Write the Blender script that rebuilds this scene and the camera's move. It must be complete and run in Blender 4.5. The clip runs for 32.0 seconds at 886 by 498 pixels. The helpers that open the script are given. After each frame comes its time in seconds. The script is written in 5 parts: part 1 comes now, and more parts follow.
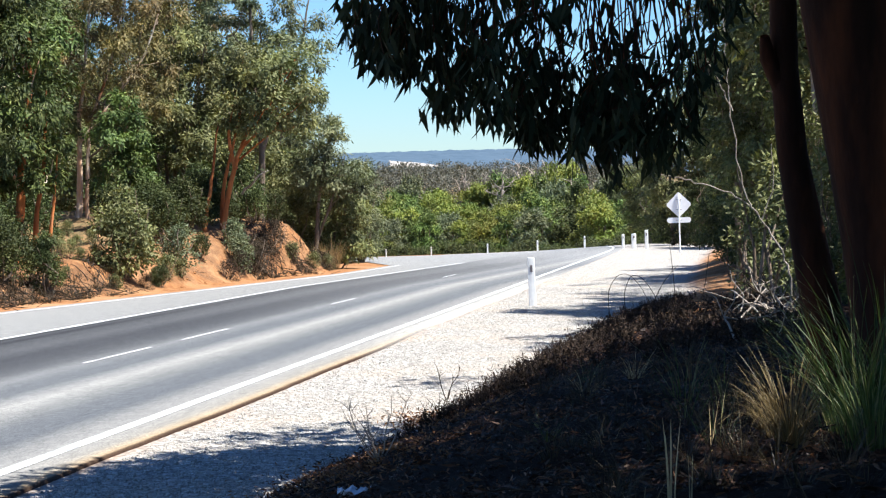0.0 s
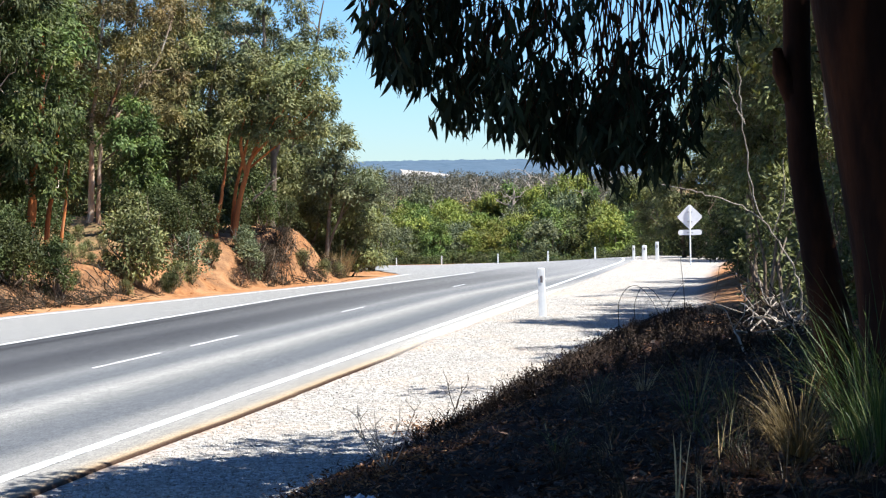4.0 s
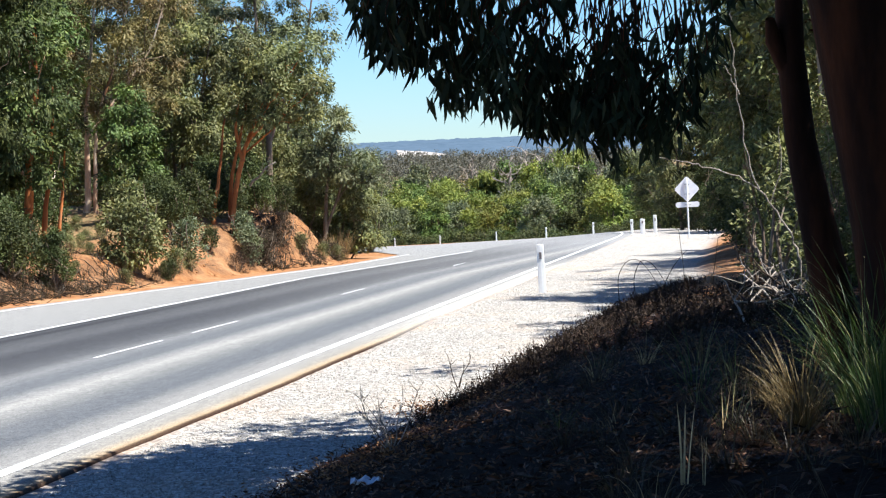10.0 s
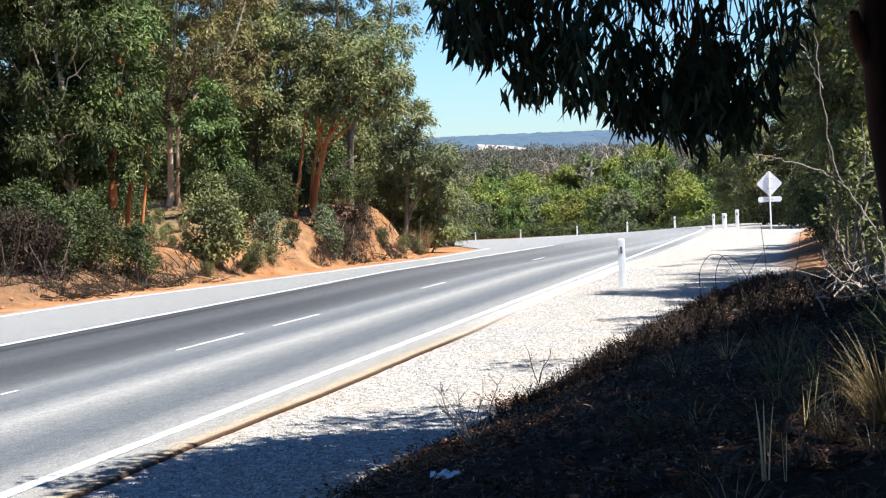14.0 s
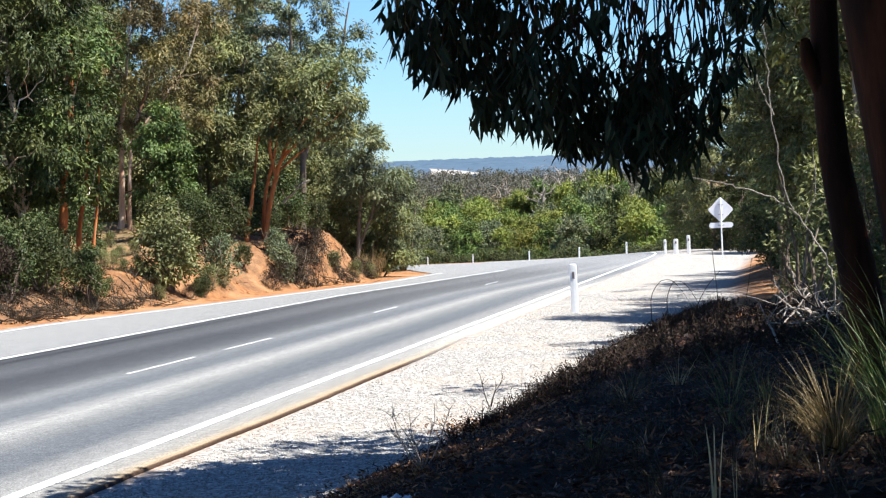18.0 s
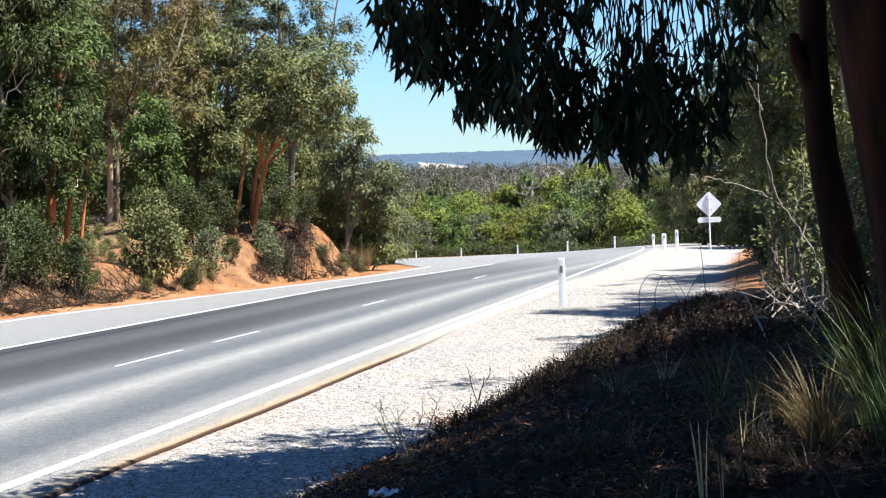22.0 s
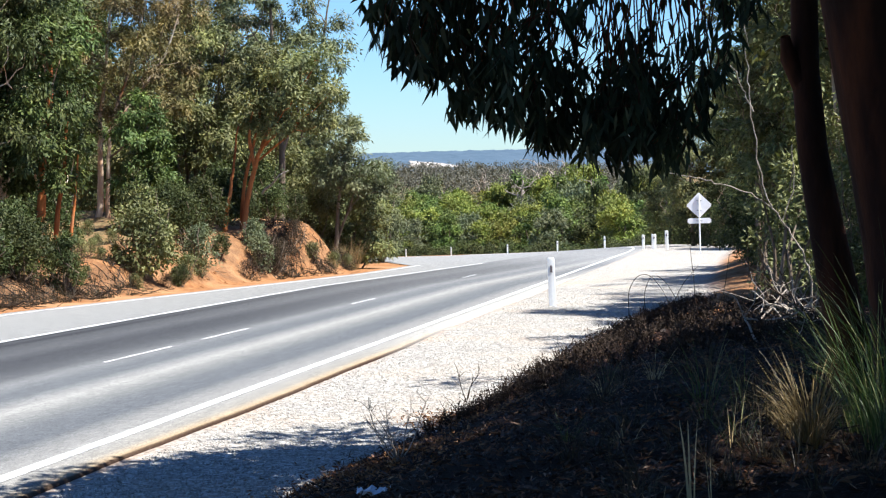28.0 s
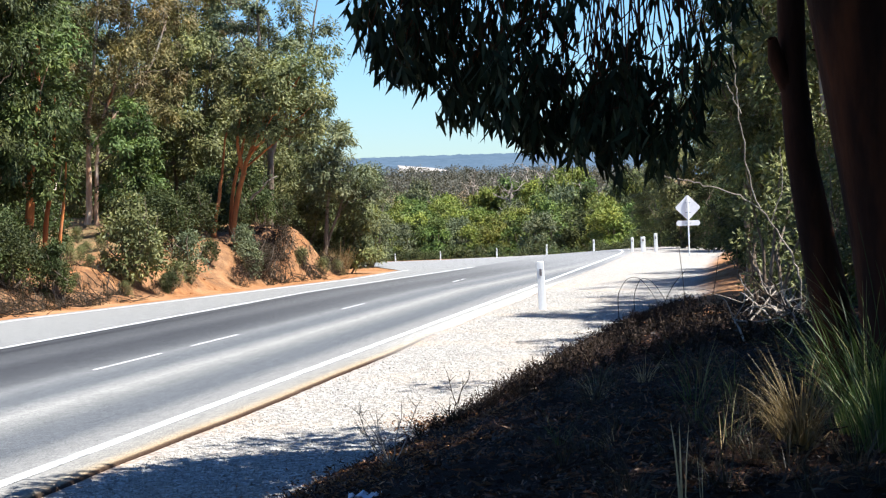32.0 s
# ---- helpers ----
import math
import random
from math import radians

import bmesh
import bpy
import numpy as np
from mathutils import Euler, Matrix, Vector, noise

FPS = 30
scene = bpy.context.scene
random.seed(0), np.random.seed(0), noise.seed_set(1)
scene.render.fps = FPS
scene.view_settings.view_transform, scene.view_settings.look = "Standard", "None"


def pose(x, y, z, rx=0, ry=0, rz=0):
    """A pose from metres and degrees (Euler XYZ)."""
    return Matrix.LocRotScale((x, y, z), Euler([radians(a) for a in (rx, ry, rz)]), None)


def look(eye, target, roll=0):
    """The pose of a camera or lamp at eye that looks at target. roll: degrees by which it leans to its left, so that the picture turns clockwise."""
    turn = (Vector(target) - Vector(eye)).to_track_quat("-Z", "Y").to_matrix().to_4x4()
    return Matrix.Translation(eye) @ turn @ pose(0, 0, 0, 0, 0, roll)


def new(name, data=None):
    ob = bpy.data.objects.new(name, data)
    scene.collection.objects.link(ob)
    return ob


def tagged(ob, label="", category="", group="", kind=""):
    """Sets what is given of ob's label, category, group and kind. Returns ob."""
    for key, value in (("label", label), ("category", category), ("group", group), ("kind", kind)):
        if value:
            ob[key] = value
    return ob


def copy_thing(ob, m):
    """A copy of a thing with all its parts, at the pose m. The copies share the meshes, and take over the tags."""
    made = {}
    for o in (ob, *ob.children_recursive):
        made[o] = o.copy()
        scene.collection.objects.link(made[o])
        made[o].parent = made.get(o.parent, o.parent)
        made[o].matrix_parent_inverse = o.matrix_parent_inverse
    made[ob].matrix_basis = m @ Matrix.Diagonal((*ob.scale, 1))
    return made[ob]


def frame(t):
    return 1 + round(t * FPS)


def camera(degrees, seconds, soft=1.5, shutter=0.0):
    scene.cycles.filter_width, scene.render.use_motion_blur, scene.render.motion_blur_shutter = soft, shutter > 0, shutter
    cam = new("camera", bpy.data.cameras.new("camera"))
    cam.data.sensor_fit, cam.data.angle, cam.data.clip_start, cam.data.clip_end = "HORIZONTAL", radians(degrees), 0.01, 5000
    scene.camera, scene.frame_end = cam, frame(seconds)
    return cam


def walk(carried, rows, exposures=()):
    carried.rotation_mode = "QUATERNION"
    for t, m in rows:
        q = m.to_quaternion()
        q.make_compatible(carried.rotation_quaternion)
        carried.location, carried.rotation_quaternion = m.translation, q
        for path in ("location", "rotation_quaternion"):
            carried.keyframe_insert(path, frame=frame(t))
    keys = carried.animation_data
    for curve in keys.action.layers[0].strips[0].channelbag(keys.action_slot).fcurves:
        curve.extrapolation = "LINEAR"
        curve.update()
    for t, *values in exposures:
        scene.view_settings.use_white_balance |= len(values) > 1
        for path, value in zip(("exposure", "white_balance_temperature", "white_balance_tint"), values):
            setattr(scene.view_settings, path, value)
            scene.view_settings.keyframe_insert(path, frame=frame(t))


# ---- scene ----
EYE = (0.0, 0.0, 3.2)
cam = camera(25.5, 32.0, soft=1.25)
EXPOSURES = [(0, 1.34, 6300, 9), (32, 1.34, 6300, 9)]
walk(cam, [(t, pose(*EYE, rx, ry, rz)) for t, rx, ry, rz in (
    (0, 87.257, 0.599, -0.029), (0.5, 87.406, 0.674, -0.305), (1, 87.555, 0.871, -0.479), (1.5, 87.724, 0.634, -0.570),
    (2, 87.853, 0.066, -0.507), (2.5, 87.687, -0.102, -0.206), (3, 87.547, -0.161, 0.018), (3.5, 87.536, -0.086, 0.173),
    (5.5, 87.320, -0.012, 0.789), (6, 87.151, 0.391, 0.792), (6.5, 87.045, 0.565, 0.705), (7, 86.892, 0.930, 0.542),
    (7.5, 86.881, 1.183, 0.409), (8, 86.909, 1.281, 0.265), (8.5, 87.047, 1.336, 0.180), (9, 87.072, 1.069, 0.128),
    (9.5, 87.024, 1.203, 0.080), (10, 86.928, 1.603, 0.180), (10.5, 86.842, 2.062, 0.560), (11, 86.823, 2.542, 1.141),
    (11.5, 86.773, 2.943, 1.630), (12, 86.823, 2.562, 2.267), (12.5, 86.915, 1.951, 2.748), (13, 87.000, 1.802, 3.032),
    (13.5, 86.878, 1.533, 2.918), (14, 86.818, 1.552, 2.543), (14.5, 86.784, 1.438, 2.217), (16.5, 86.940, 1.712, 1.339),
    (17, 87.225, 1.577, 1.236), (17.5, 87.385, 1.375, 1.193), (18, 87.500, 1.236, 1.161), (18.5, 87.538, 1.700, 1.080),
    (19, 87.659, 1.491, 0.984), (19.5, 87.786, 0.974, 0.926), (20, 87.770, 0.457, 0.855), (20.5, 87.567, 0.296, 0.870),
    (21, 87.375, 0.569, 0.794), (21.5, 87.285, 0.837, 0.751), (22, 87.308, 1.011, 0.829), (22.5, 87.335, 0.828, 1.024),
    (23, 87.292, 0.655, 1.231), (23.5, 87.282, 0.700, 1.338), (24, 87.288, 0.661, 1.354), (24.5, 87.340, 0.594, 1.349),
    (25, 87.335, 0.449, 1.287), (25.5, 87.281, 0.470, 1.236), (27.5, 87.229, 0.667, 0.639), (28, 87.268, 0.513, 0.558),
    (28.5, 87.242, 0.662, 0.412), (29, 87.242, 0.806, 0.293), (29.5, 87.246, 0.776, 0.237), (30, 87.274, 0.818, 0.207),
    (30.5, 87.299, 0.894, 0.217), (31, 87.279, 1.124, 0.177), (31.5, 87.327, 1.201, 0.166), (32, 87.392, 0.987, 0.222),
)], EXPOSURES)

# ---- world, sun, exposure ----
SUN_DIR = Vector((0.74, -0.30, 1.52)).normalized()   # towards the sun
world = bpy.data.worlds.new("sky_world")
scene.world = world
world.use_nodes = True
wn = world.node_tree
sky = wn.nodes.new("ShaderNodeTexSky")
sky.sky_type = 'NISHITA'
sky.sun_disc = False
sky.sun_elevation = math.asin(SUN_DIR.z)
sky.sun_rotation = math.atan2(SUN_DIR.x, SUN_DIR.y)
sky.air_density, sky.dust_density, sky.ozone_density = 1.0, 0.0, 2.5
wbg = wn.nodes["Background"]
wbg.inputs["Strength"].default_value = 0.048
wtint = wn.nodes.new("ShaderNodeMix")
wtint.data_type, wtint.blend_type = 'RGBA', 'MULTIPLY'
wtint.inputs[0].default_value, wtint.inputs[7].default_value = 1.0, (0.68, 0.98, 1.38, 1)
wn.links.new(sky.outputs[0], wtint.inputs[6])
wn.links.new(wtint.outputs[2], wbg.inputs["Color"])
sun_data = bpy.data.lights.new("sun", 'SUN')
sun_data.energy, sun_data.angle, sun_data.color = 5.0, radians(0.5), (1.0, 0.97, 0.92)
sun_lamp = new("sun", sun_data)
sun_lamp.matrix_world = look(SUN_DIR * 60, (0, 0, 0))


# ---- materials ----
def shader(name, rough=0.8, metal=0.0):
    m = bpy.data.materials.new(name)
    m.use_nodes = True
    nt = m.node_tree
    b = nt.nodes["Principled BSDF"]
    b.inputs["Roughness"].default_value, b.inputs["Metallic"].default_value = rough, metal
    b.inputs["Specular IOR Level"].default_value = 0.08 if rough > 0.75 else 0.4
    return m, nt, b


def node(nt, kind, **values):
    n = nt.nodes.new(kind)
    for k, v in values.items():
        n.inputs[k.replace("_", " ")].default_value = v
    return n


def ramp(nt, fac, stops):
    r = nt.nodes.new("ShaderNodeValToRGB")
    while len(r.color_ramp.elements) < len(stops):
        r.color_ramp.elements.new(0.5)
    for e, (p, c) in zip(r.color_ramp.elements, stops):
        e.position, e.color = p, (*c, 1.0)
    nt.links.new(fac, r.inputs[0])
    return r.outputs[0]


def grain(nt, scale, detail=4.0, vec=None, rough=0.55, squash=None):
    n = node(nt, "ShaderNodeTexNoise", Scale=scale, Detail=detail, Roughness=rough)
    if vec is None:
        vec = nt.nodes.new("ShaderNodeTexCoord").outputs["Object"]
    if squash:
        mp = nt.nodes.new("ShaderNodeMapping")
        mp.inputs["Scale"].default_value = squash
        nt.links.new(vec, mp.inputs[0])
        vec = mp.outputs[0]
    nt.links.new(vec, n.inputs["Vector"])
    return n.outputs["Fac"]


def blend(nt, fac, a, b, mode='MIX'):
    n = nt.nodes.new("ShaderNodeMix")
    n.data_type, n.blend_type = 'RGBA', mode
    for sock, v in ((n.inputs[0], fac), (n.inputs[6], a), (n.inputs[7], b)):
        if isinstance(v, (int, float)):
            sock.default_value = v
        elif isinstance(v, tuple):
            sock.default_value = (*v, 1.0)
        else:
            nt.links.new(v, sock)
    return n.outputs[2]


def calc(nt, op, a, b=0.0, clamp=False):
    n = nt.nodes.new("ShaderNodeMath")
    n.operation, n.use_clamp = op, clamp
    for sock, v in ((n.inputs[0], a), (n.inputs[1], b)):
        if isinstance(v, (int, float)):
            sock.default_value = v
        else:
            nt.links.new(v, sock)
    return n.outputs[0]


def relief(nt, b, height, strength=0.4, dist=0.02):
    n = node(nt, "ShaderNodeBump", Strength=strength, Distance=dist)
    nt.links.new(height, n.inputs["Height"])
    nt.links.new(n.outputs[0], b.inputs["Normal"])


def attribute(nt, name):
    n = nt.nodes.new("ShaderNodeAttribute")
    n.attribute_name = name
    return n.outputs["Fac"]


def leaf_material(name, tones, rough=0.55, through_light=0.12, spread=1.0, patch=1.1, gloss=0.16):
    """Leaves: each leaf has a tone of its own; some light passes through."""
    m, nt, b = shader(name, rough)
    b.inputs["Specular IOR Level"].default_value = gloss
    geo = nt.nodes.new("ShaderNodeNewGeometry")
    n = len(tones)
    mean = [sum(c[k] for c in tones) / n for k in range(3)]
    tones = [tuple(m * 0.3 + v * 0.7 for m, v in zip(mean, c)) for c in tones]
    col = ramp(nt, geo.outputs["Random Per Island"], [(i / max(1, n - 1), c) for i, c in enumerate(tones)])
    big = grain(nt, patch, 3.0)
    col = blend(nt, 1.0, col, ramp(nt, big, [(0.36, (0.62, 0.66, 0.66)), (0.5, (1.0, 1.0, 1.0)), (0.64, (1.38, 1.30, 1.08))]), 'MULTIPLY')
    info = nt.nodes.new("ShaderNodeObjectInfo")
    hue = node(nt, "ShaderNodeHueSaturation", Saturation=1.0)
    nt.links.new(calc(nt, 'ADD', calc(nt, 'MULTIPLY', info.outputs["Random"], 0.035 * spread), 0.5 - 0.018 * spread), hue.inputs["Hue"])
    nt.links.new(calc(nt, 'ADD', calc(nt, 'MULTIPLY', info.outputs["Random"], 0.4 * spread), 1.0 - 0.2 * spread), hue.inputs["Value"])
    nt.links.new(col, hue.inputs["Color"])
    col = hue.outputs[0]
    nt.links.new(col, b.inputs["Base Color"])
    tr = nt.nodes.new("ShaderNodeBsdfTranslucent")
    nt.links.new(blend(nt, 1.0, col, (1.3, 1.35, 0.6), 'MULTIPLY'), tr.inputs["Color"])
    mix = nt.nodes.new("ShaderNodeMixShader")
    mix.inputs[0].default_value = through_light
    nt.links.new(b.outputs[0], mix.inputs[1])
    nt.links.new(tr.outputs[0], mix.inputs[2])
    nt.links.new(mix.outputs[0], nt.nodes["Material Output"].inputs["Surface"])
    return m


def bark_material(name, tones, scale=5.0, rough=0.85):
    """Bark with long vertical flakes of several tones."""
    m, nt, b = shader(name, rough)
    flakes = grain(nt, scale, 5.0, squash=(1, 1, 0.18))
    n = len(tones)
    col = ramp(nt, flakes, [(0.30 + 0.42 * i / max(1, n - 1), c) for i, c in enumerate(tones)])
    fine = grain(nt, scale * 9, 4.0, squash=(1, 1, 0.3))
    col = blend(nt, 0.35, col, ramp(nt, fine, [(0.3, (0.35, 0.33, 0.3)), (0.7, (1, 1, 1))]), 'MULTIPLY')
    nt.links.new(col, b.inputs["Base Color"])
    relief(nt, b, fine, 0.5, 0.02)
    return m


def ground_material():
    """Red earth, pale gravel, shade-darkened leaf litter and far bush floor, by what lies where."""
    m, nt, b = shader("earth", 0.95)
    n1, n2, n3 = grain(nt, 0.5, 5.0), grain(nt, 6.0, 5.0), grain(nt, 45.0, 3.0)
    red = ramp(nt, n2, [(0.25, (0.14, 0.055, 0.022)), (0.5, (0.27, 0.125, 0.052)), (0.75, (0.38, 0.20, 0.095))])
    red = blend(nt, ramp(nt, n1, [(0.45, (0, 0, 0)), (0.65, (0.7, 0.7, 0.7))]), red, (0.40, 0.23, 0.12))
    stones = node(nt, "ShaderNodeTexVoronoi", Scale=26.0)
    nt.links.new(nt.nodes.new("ShaderNodeTexCoord").outputs["Object"], stones.inputs["Vector"])
    pale = ramp(nt, stones.outputs["Color"], [(0.1, (0.10, 0.092, 0.082)), (0.45, (0.29, 0.272, 0.246)), (0.9, (0.55, 0.525, 0.48))])
    pale = blend(nt, ramp(nt, n3, [(0.35, (0.55, 0.55, 0.55)), (0.55, (0, 0, 0))]), pale, (0.25, 0.22, 0.19))
    pale = blend(nt, ramp(nt, n1, [(0.5, (0, 0, 0)), (0.75, (0.45, 0.45, 0.45))]), pale, (0.46, 0.33, 0.22))
    # near-black litter: the mound's shade is put into these tones
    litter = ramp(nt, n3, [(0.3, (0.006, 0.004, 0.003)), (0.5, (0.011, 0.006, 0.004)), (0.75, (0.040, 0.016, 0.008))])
    bush = ramp(nt, n2, [(0.3, (0.06, 0.060, 0.03)), (0.5, (0.16, 0.12, 0.06)), (0.7, (0.32, 0.17, 0.085))])
    col = blend(nt, attribute(nt, "gravel"), red, pale)
    dirt = calc(nt, 'MULTIPLY', attribute(nt, "silt"), ramp(nt, n2, [(0.3, (0.45, 0.45, 0.45)), (0.6, (1, 1, 1))]))
    col = blend(nt, dirt, col, (0.36, 0.21, 0.11))
    patch = calc(nt, 'MULTIPLY', attribute(nt, "bank"), ramp(nt, grain(nt, 0.9, 7.0, rough=0.75), [(0.42, (0, 0, 0)), (0.58, (0.75, 0.75, 0.75))]))
    leafy = ramp(nt, n3, [(0.3, (0.05, 0.028, 0.016)), (0.5, (0.13, 0.07, 0.038)), (0.7, (0.27, 0.165, 0.095))])
    col = blend(nt, patch, col, leafy)
    col = blend(nt, calc(nt, 'MULTIPLY', attribute(nt, "duff"), ramp(nt, n2, [(0.3, (1, 1, 1)), (0.7, (0.55, 0.55, 0.55))])), col, leafy)
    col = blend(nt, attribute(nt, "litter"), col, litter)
    col = blend(nt, attribute(nt, "bush"), col, bush)
    nt.links.new(col, b.inputs["Base Color"])
    relief(nt, b, calc(nt, 'ADD', n2, calc(nt, 'MULTIPLY', n3, 0.6)), 0.7, 0.04)
    return m


def asphalt_material():
    """Sprayed chip seal: worn pale, with darker wheel tracks and a newer dark lane, along the road's own u and v."""
    m, nt, b = shader("asphalt", 0.8)
    uv = nt.nodes.new("ShaderNodeUVMap").outputs[0]
    sep = nt.nodes.new("ShaderNodeSeparateXYZ")
    nt.links.new(uv, sep.inputs[0])
    wander = grain(nt, 0.25, 3.0, uv, squash=(1.5, 0.12, 1))
    u = calc(nt, 'ADD', sep.outputs[0], calc(nt, 'MULTIPLY', calc(nt, 'SUBTRACT', wander, 0.5), 0.022))
    l, d, k = (0.275, 0.268, 0.250), (0.112, 0.117, 0.123), (0.034, 0.034, 0.037)
    far_lane = (0.060, 0.061, 0.064)
    col = ramp(nt, u, [(0.0, (0.245, 0.24, 0.228)), (0.335, (0.22, 0.217, 0.208)), (0.355, k), (0.375, far_lane), (0.392, k),
                       (0.41, far_lane), (0.47, (0.080, 0.081, 0.084)), (0.52, (0.050, 0.051, 0.055)), (0.57, (0.058, 0.059, 0.063)), (0.615, (0.085, 0.087, 0.09)),
                       (0.65, (0.165, 0.165, 0.165)), (0.69, d), (0.715, d), (0.765, l), (0.80, (0.175, 0.174, 0.168)), (0.835, d), (0.875, (0.100, 0.106, 0.114)), (0.905, (0.19, 0.187, 0.18)),
                       (0.945, (0.25, 0.243, 0.228)), (0.968, (0.245, 0.228, 0.20)), (0.981, (0.31, 0.25, 0.175)), (0.9872, (0.30, 0.21, 0.13)), (0.9886, (0.04, 0.022, 0.015)), (0.995, (0.030, 0.016, 0.011))])
    mid = grain(nt, 9.0, 6.0, rough=0.7)
    col = blend(nt, 0.5, col, ramp(nt, mid, [(0.3, (0.62, 0.62, 0.62)), (0.7, (1.3, 1.3, 1.28))]), 'MULTIPLY')
    # far seal blends paler, putting its overexposed brightness into the colour
    far_pale = calc(nt, 'MULTIPLY', calc(nt, 'SUBTRACT', sep.outputs[1], 36.0), 0.022, True)
    col = blend(nt, calc(nt, 'MULTIPLY', far_pale, 0.40), col, (0.24, 0.236, 0.228))
    junction = calc(nt, 'MULTIPLY', calc(nt, 'SUBTRACT', sep.outputs[1], 76.0), 0.05, True)
    col = blend(nt, calc(nt, 'MULTIPLY', junction, 0.75), col, (0.235, 0.233, 0.228))
    spill = calc(nt, 'MULTIPLY', calc(nt, 'MULTIPLY', calc(nt, 'SUBTRACT', sep.outputs[1], 27.0), 0.10, True), calc(nt, 'MULTIPLY', calc(nt, 'SUBTRACT', u, 0.947), 70.0, True))
    col = blend(nt, calc(nt, 'MULTIPLY', spill, ramp(nt, mid, [(0.35, (0.5, 0.5, 0.5)), (0.55, (1, 1, 1))])), col, (0.40, 0.385, 0.355))
    streak = grain(nt, 3.0, 4.0, uv, squash=(60, 0.35, 1))
    col = blend(nt, 0.3, col, ramp(nt, streak, [(0.3, (0.55, 0.55, 0.56)), (0.7, (1.25, 1.25, 1.22))]), 'MULTIPLY')
    chips = grain(nt, 55.0, 3.0)
    col = blend(nt, 0.85, col, ramp(nt, chips, [(0.3, (0.4, 0.4, 0.4)), (0.7, (1.5, 1.5, 1.5))]), 'MULTIPLY')
    nt.links.new(col, b.inputs["Base Color"])
    relief(nt, b, chips, 0.6, 0.012)
    return m


def plain_material(name, a, b_col, scale=8.0, rough=0.6, metal=0.0, bump=0.15):
    m, nt, b = shader(name, rough, metal)
    g = grain(nt, scale, 5.0)
    nt.links.new(ramp(nt, g, [(0.3, a), (0.7, b_col)]), b.inputs["Base Color"])
    relief(nt, b, g, bump, 0.01)
    return m


def line_material():
    """Road paint with chips worn through to the seal."""
    m, nt, b = shader("road_paint", 0.65)
    g = grain(nt, 22.0, 5.0)
    g2 = grain(nt, 2.2, 3.0)
    worn = calc(nt, 'ADD', calc(nt, 'MULTIPLY', g, 0.7), calc(nt, 'MULTIPLY', g2, 0.5))
    nt.links.new(ramp(nt, worn, [(0.48, (0.26, 0.26, 0.25)), (0.60, (0.60, 0.60, 0.58)), (0.8, (0.80, 0.80, 0.78))]), b.inputs["Base Color"])
    return m


def grass_material(name, tones):
    m, nt, b = shader(name, 0.55)
    geo = nt.nodes.new("ShaderNodeNewGeometry")
    col = ramp(nt, geo.outputs["Random Per Island"], [(i / (len(tones) - 1), c) for i, c in enumerate(tones)])
    nt.links.new(col, b.inputs["Base Color"])
    tr = nt.nodes.new("ShaderNodeBsdfTranslucent")
    nt.links.new(col, tr.inputs["Color"])
    mix = nt.nodes.new("ShaderNodeMixShader")
    mix.inputs[0].default_value = 0.3
    nt.links.new(b.outputs[0], mix.inputs[1])
    nt.links.new(tr.outputs[0], mix.inputs[2])
    nt.links.new(mix.outputs[0], nt.nodes["Material Output"].inputs["Surface"])
    return m


EARTH, ASPHALT, PAINT = ground_material(), asphalt_material(), line_material()
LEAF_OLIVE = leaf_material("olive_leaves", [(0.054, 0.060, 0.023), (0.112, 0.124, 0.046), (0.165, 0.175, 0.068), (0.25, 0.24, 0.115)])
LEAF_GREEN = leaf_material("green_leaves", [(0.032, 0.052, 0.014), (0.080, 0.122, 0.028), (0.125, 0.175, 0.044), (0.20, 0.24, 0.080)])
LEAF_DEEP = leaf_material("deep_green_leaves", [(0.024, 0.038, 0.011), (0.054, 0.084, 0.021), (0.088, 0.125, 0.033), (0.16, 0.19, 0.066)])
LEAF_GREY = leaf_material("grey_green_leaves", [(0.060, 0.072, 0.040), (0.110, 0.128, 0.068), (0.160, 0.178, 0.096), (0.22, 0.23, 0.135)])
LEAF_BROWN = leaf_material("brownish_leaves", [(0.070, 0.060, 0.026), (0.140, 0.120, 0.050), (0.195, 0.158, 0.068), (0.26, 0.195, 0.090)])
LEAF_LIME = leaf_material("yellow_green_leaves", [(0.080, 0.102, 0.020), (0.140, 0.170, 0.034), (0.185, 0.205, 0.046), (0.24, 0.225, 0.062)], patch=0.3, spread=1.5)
# leaf tones near black: the backlit silhouette is put into the colour
LEAF_NEAR = leaf_material("silhouette_gum_leaves", [(0.014, 0.019, 0.010), (0.022, 0.029, 0.014), (0.032, 0.039, 0.02), (0.07, 0.078, 0.045)], 0.55, 0.03, gloss=0.04)
# dark leaf tone that puts shade into the colour of shaded foliage
LEAF_DARK_SHADE = leaf_material("dark_shade_leaves", [(0.018, 0.026, 0.009), (0.040, 0.054, 0.017), (0.070, 0.086, 0.028), (0.13, 0.14, 0.055)])
# heath browns lowered; part of the mound's shade is in them
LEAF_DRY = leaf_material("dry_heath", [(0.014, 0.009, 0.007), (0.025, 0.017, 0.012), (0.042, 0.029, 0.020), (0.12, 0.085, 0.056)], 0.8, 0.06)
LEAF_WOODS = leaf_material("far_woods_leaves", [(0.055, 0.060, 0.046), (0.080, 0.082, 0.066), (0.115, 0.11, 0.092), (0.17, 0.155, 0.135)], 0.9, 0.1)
BARK_GREY = bark_material("grey_bark", [(0.10, 0.075, 0.055), (0.20, 0.15, 0.11), (0.30, 0.25, 0.20)])
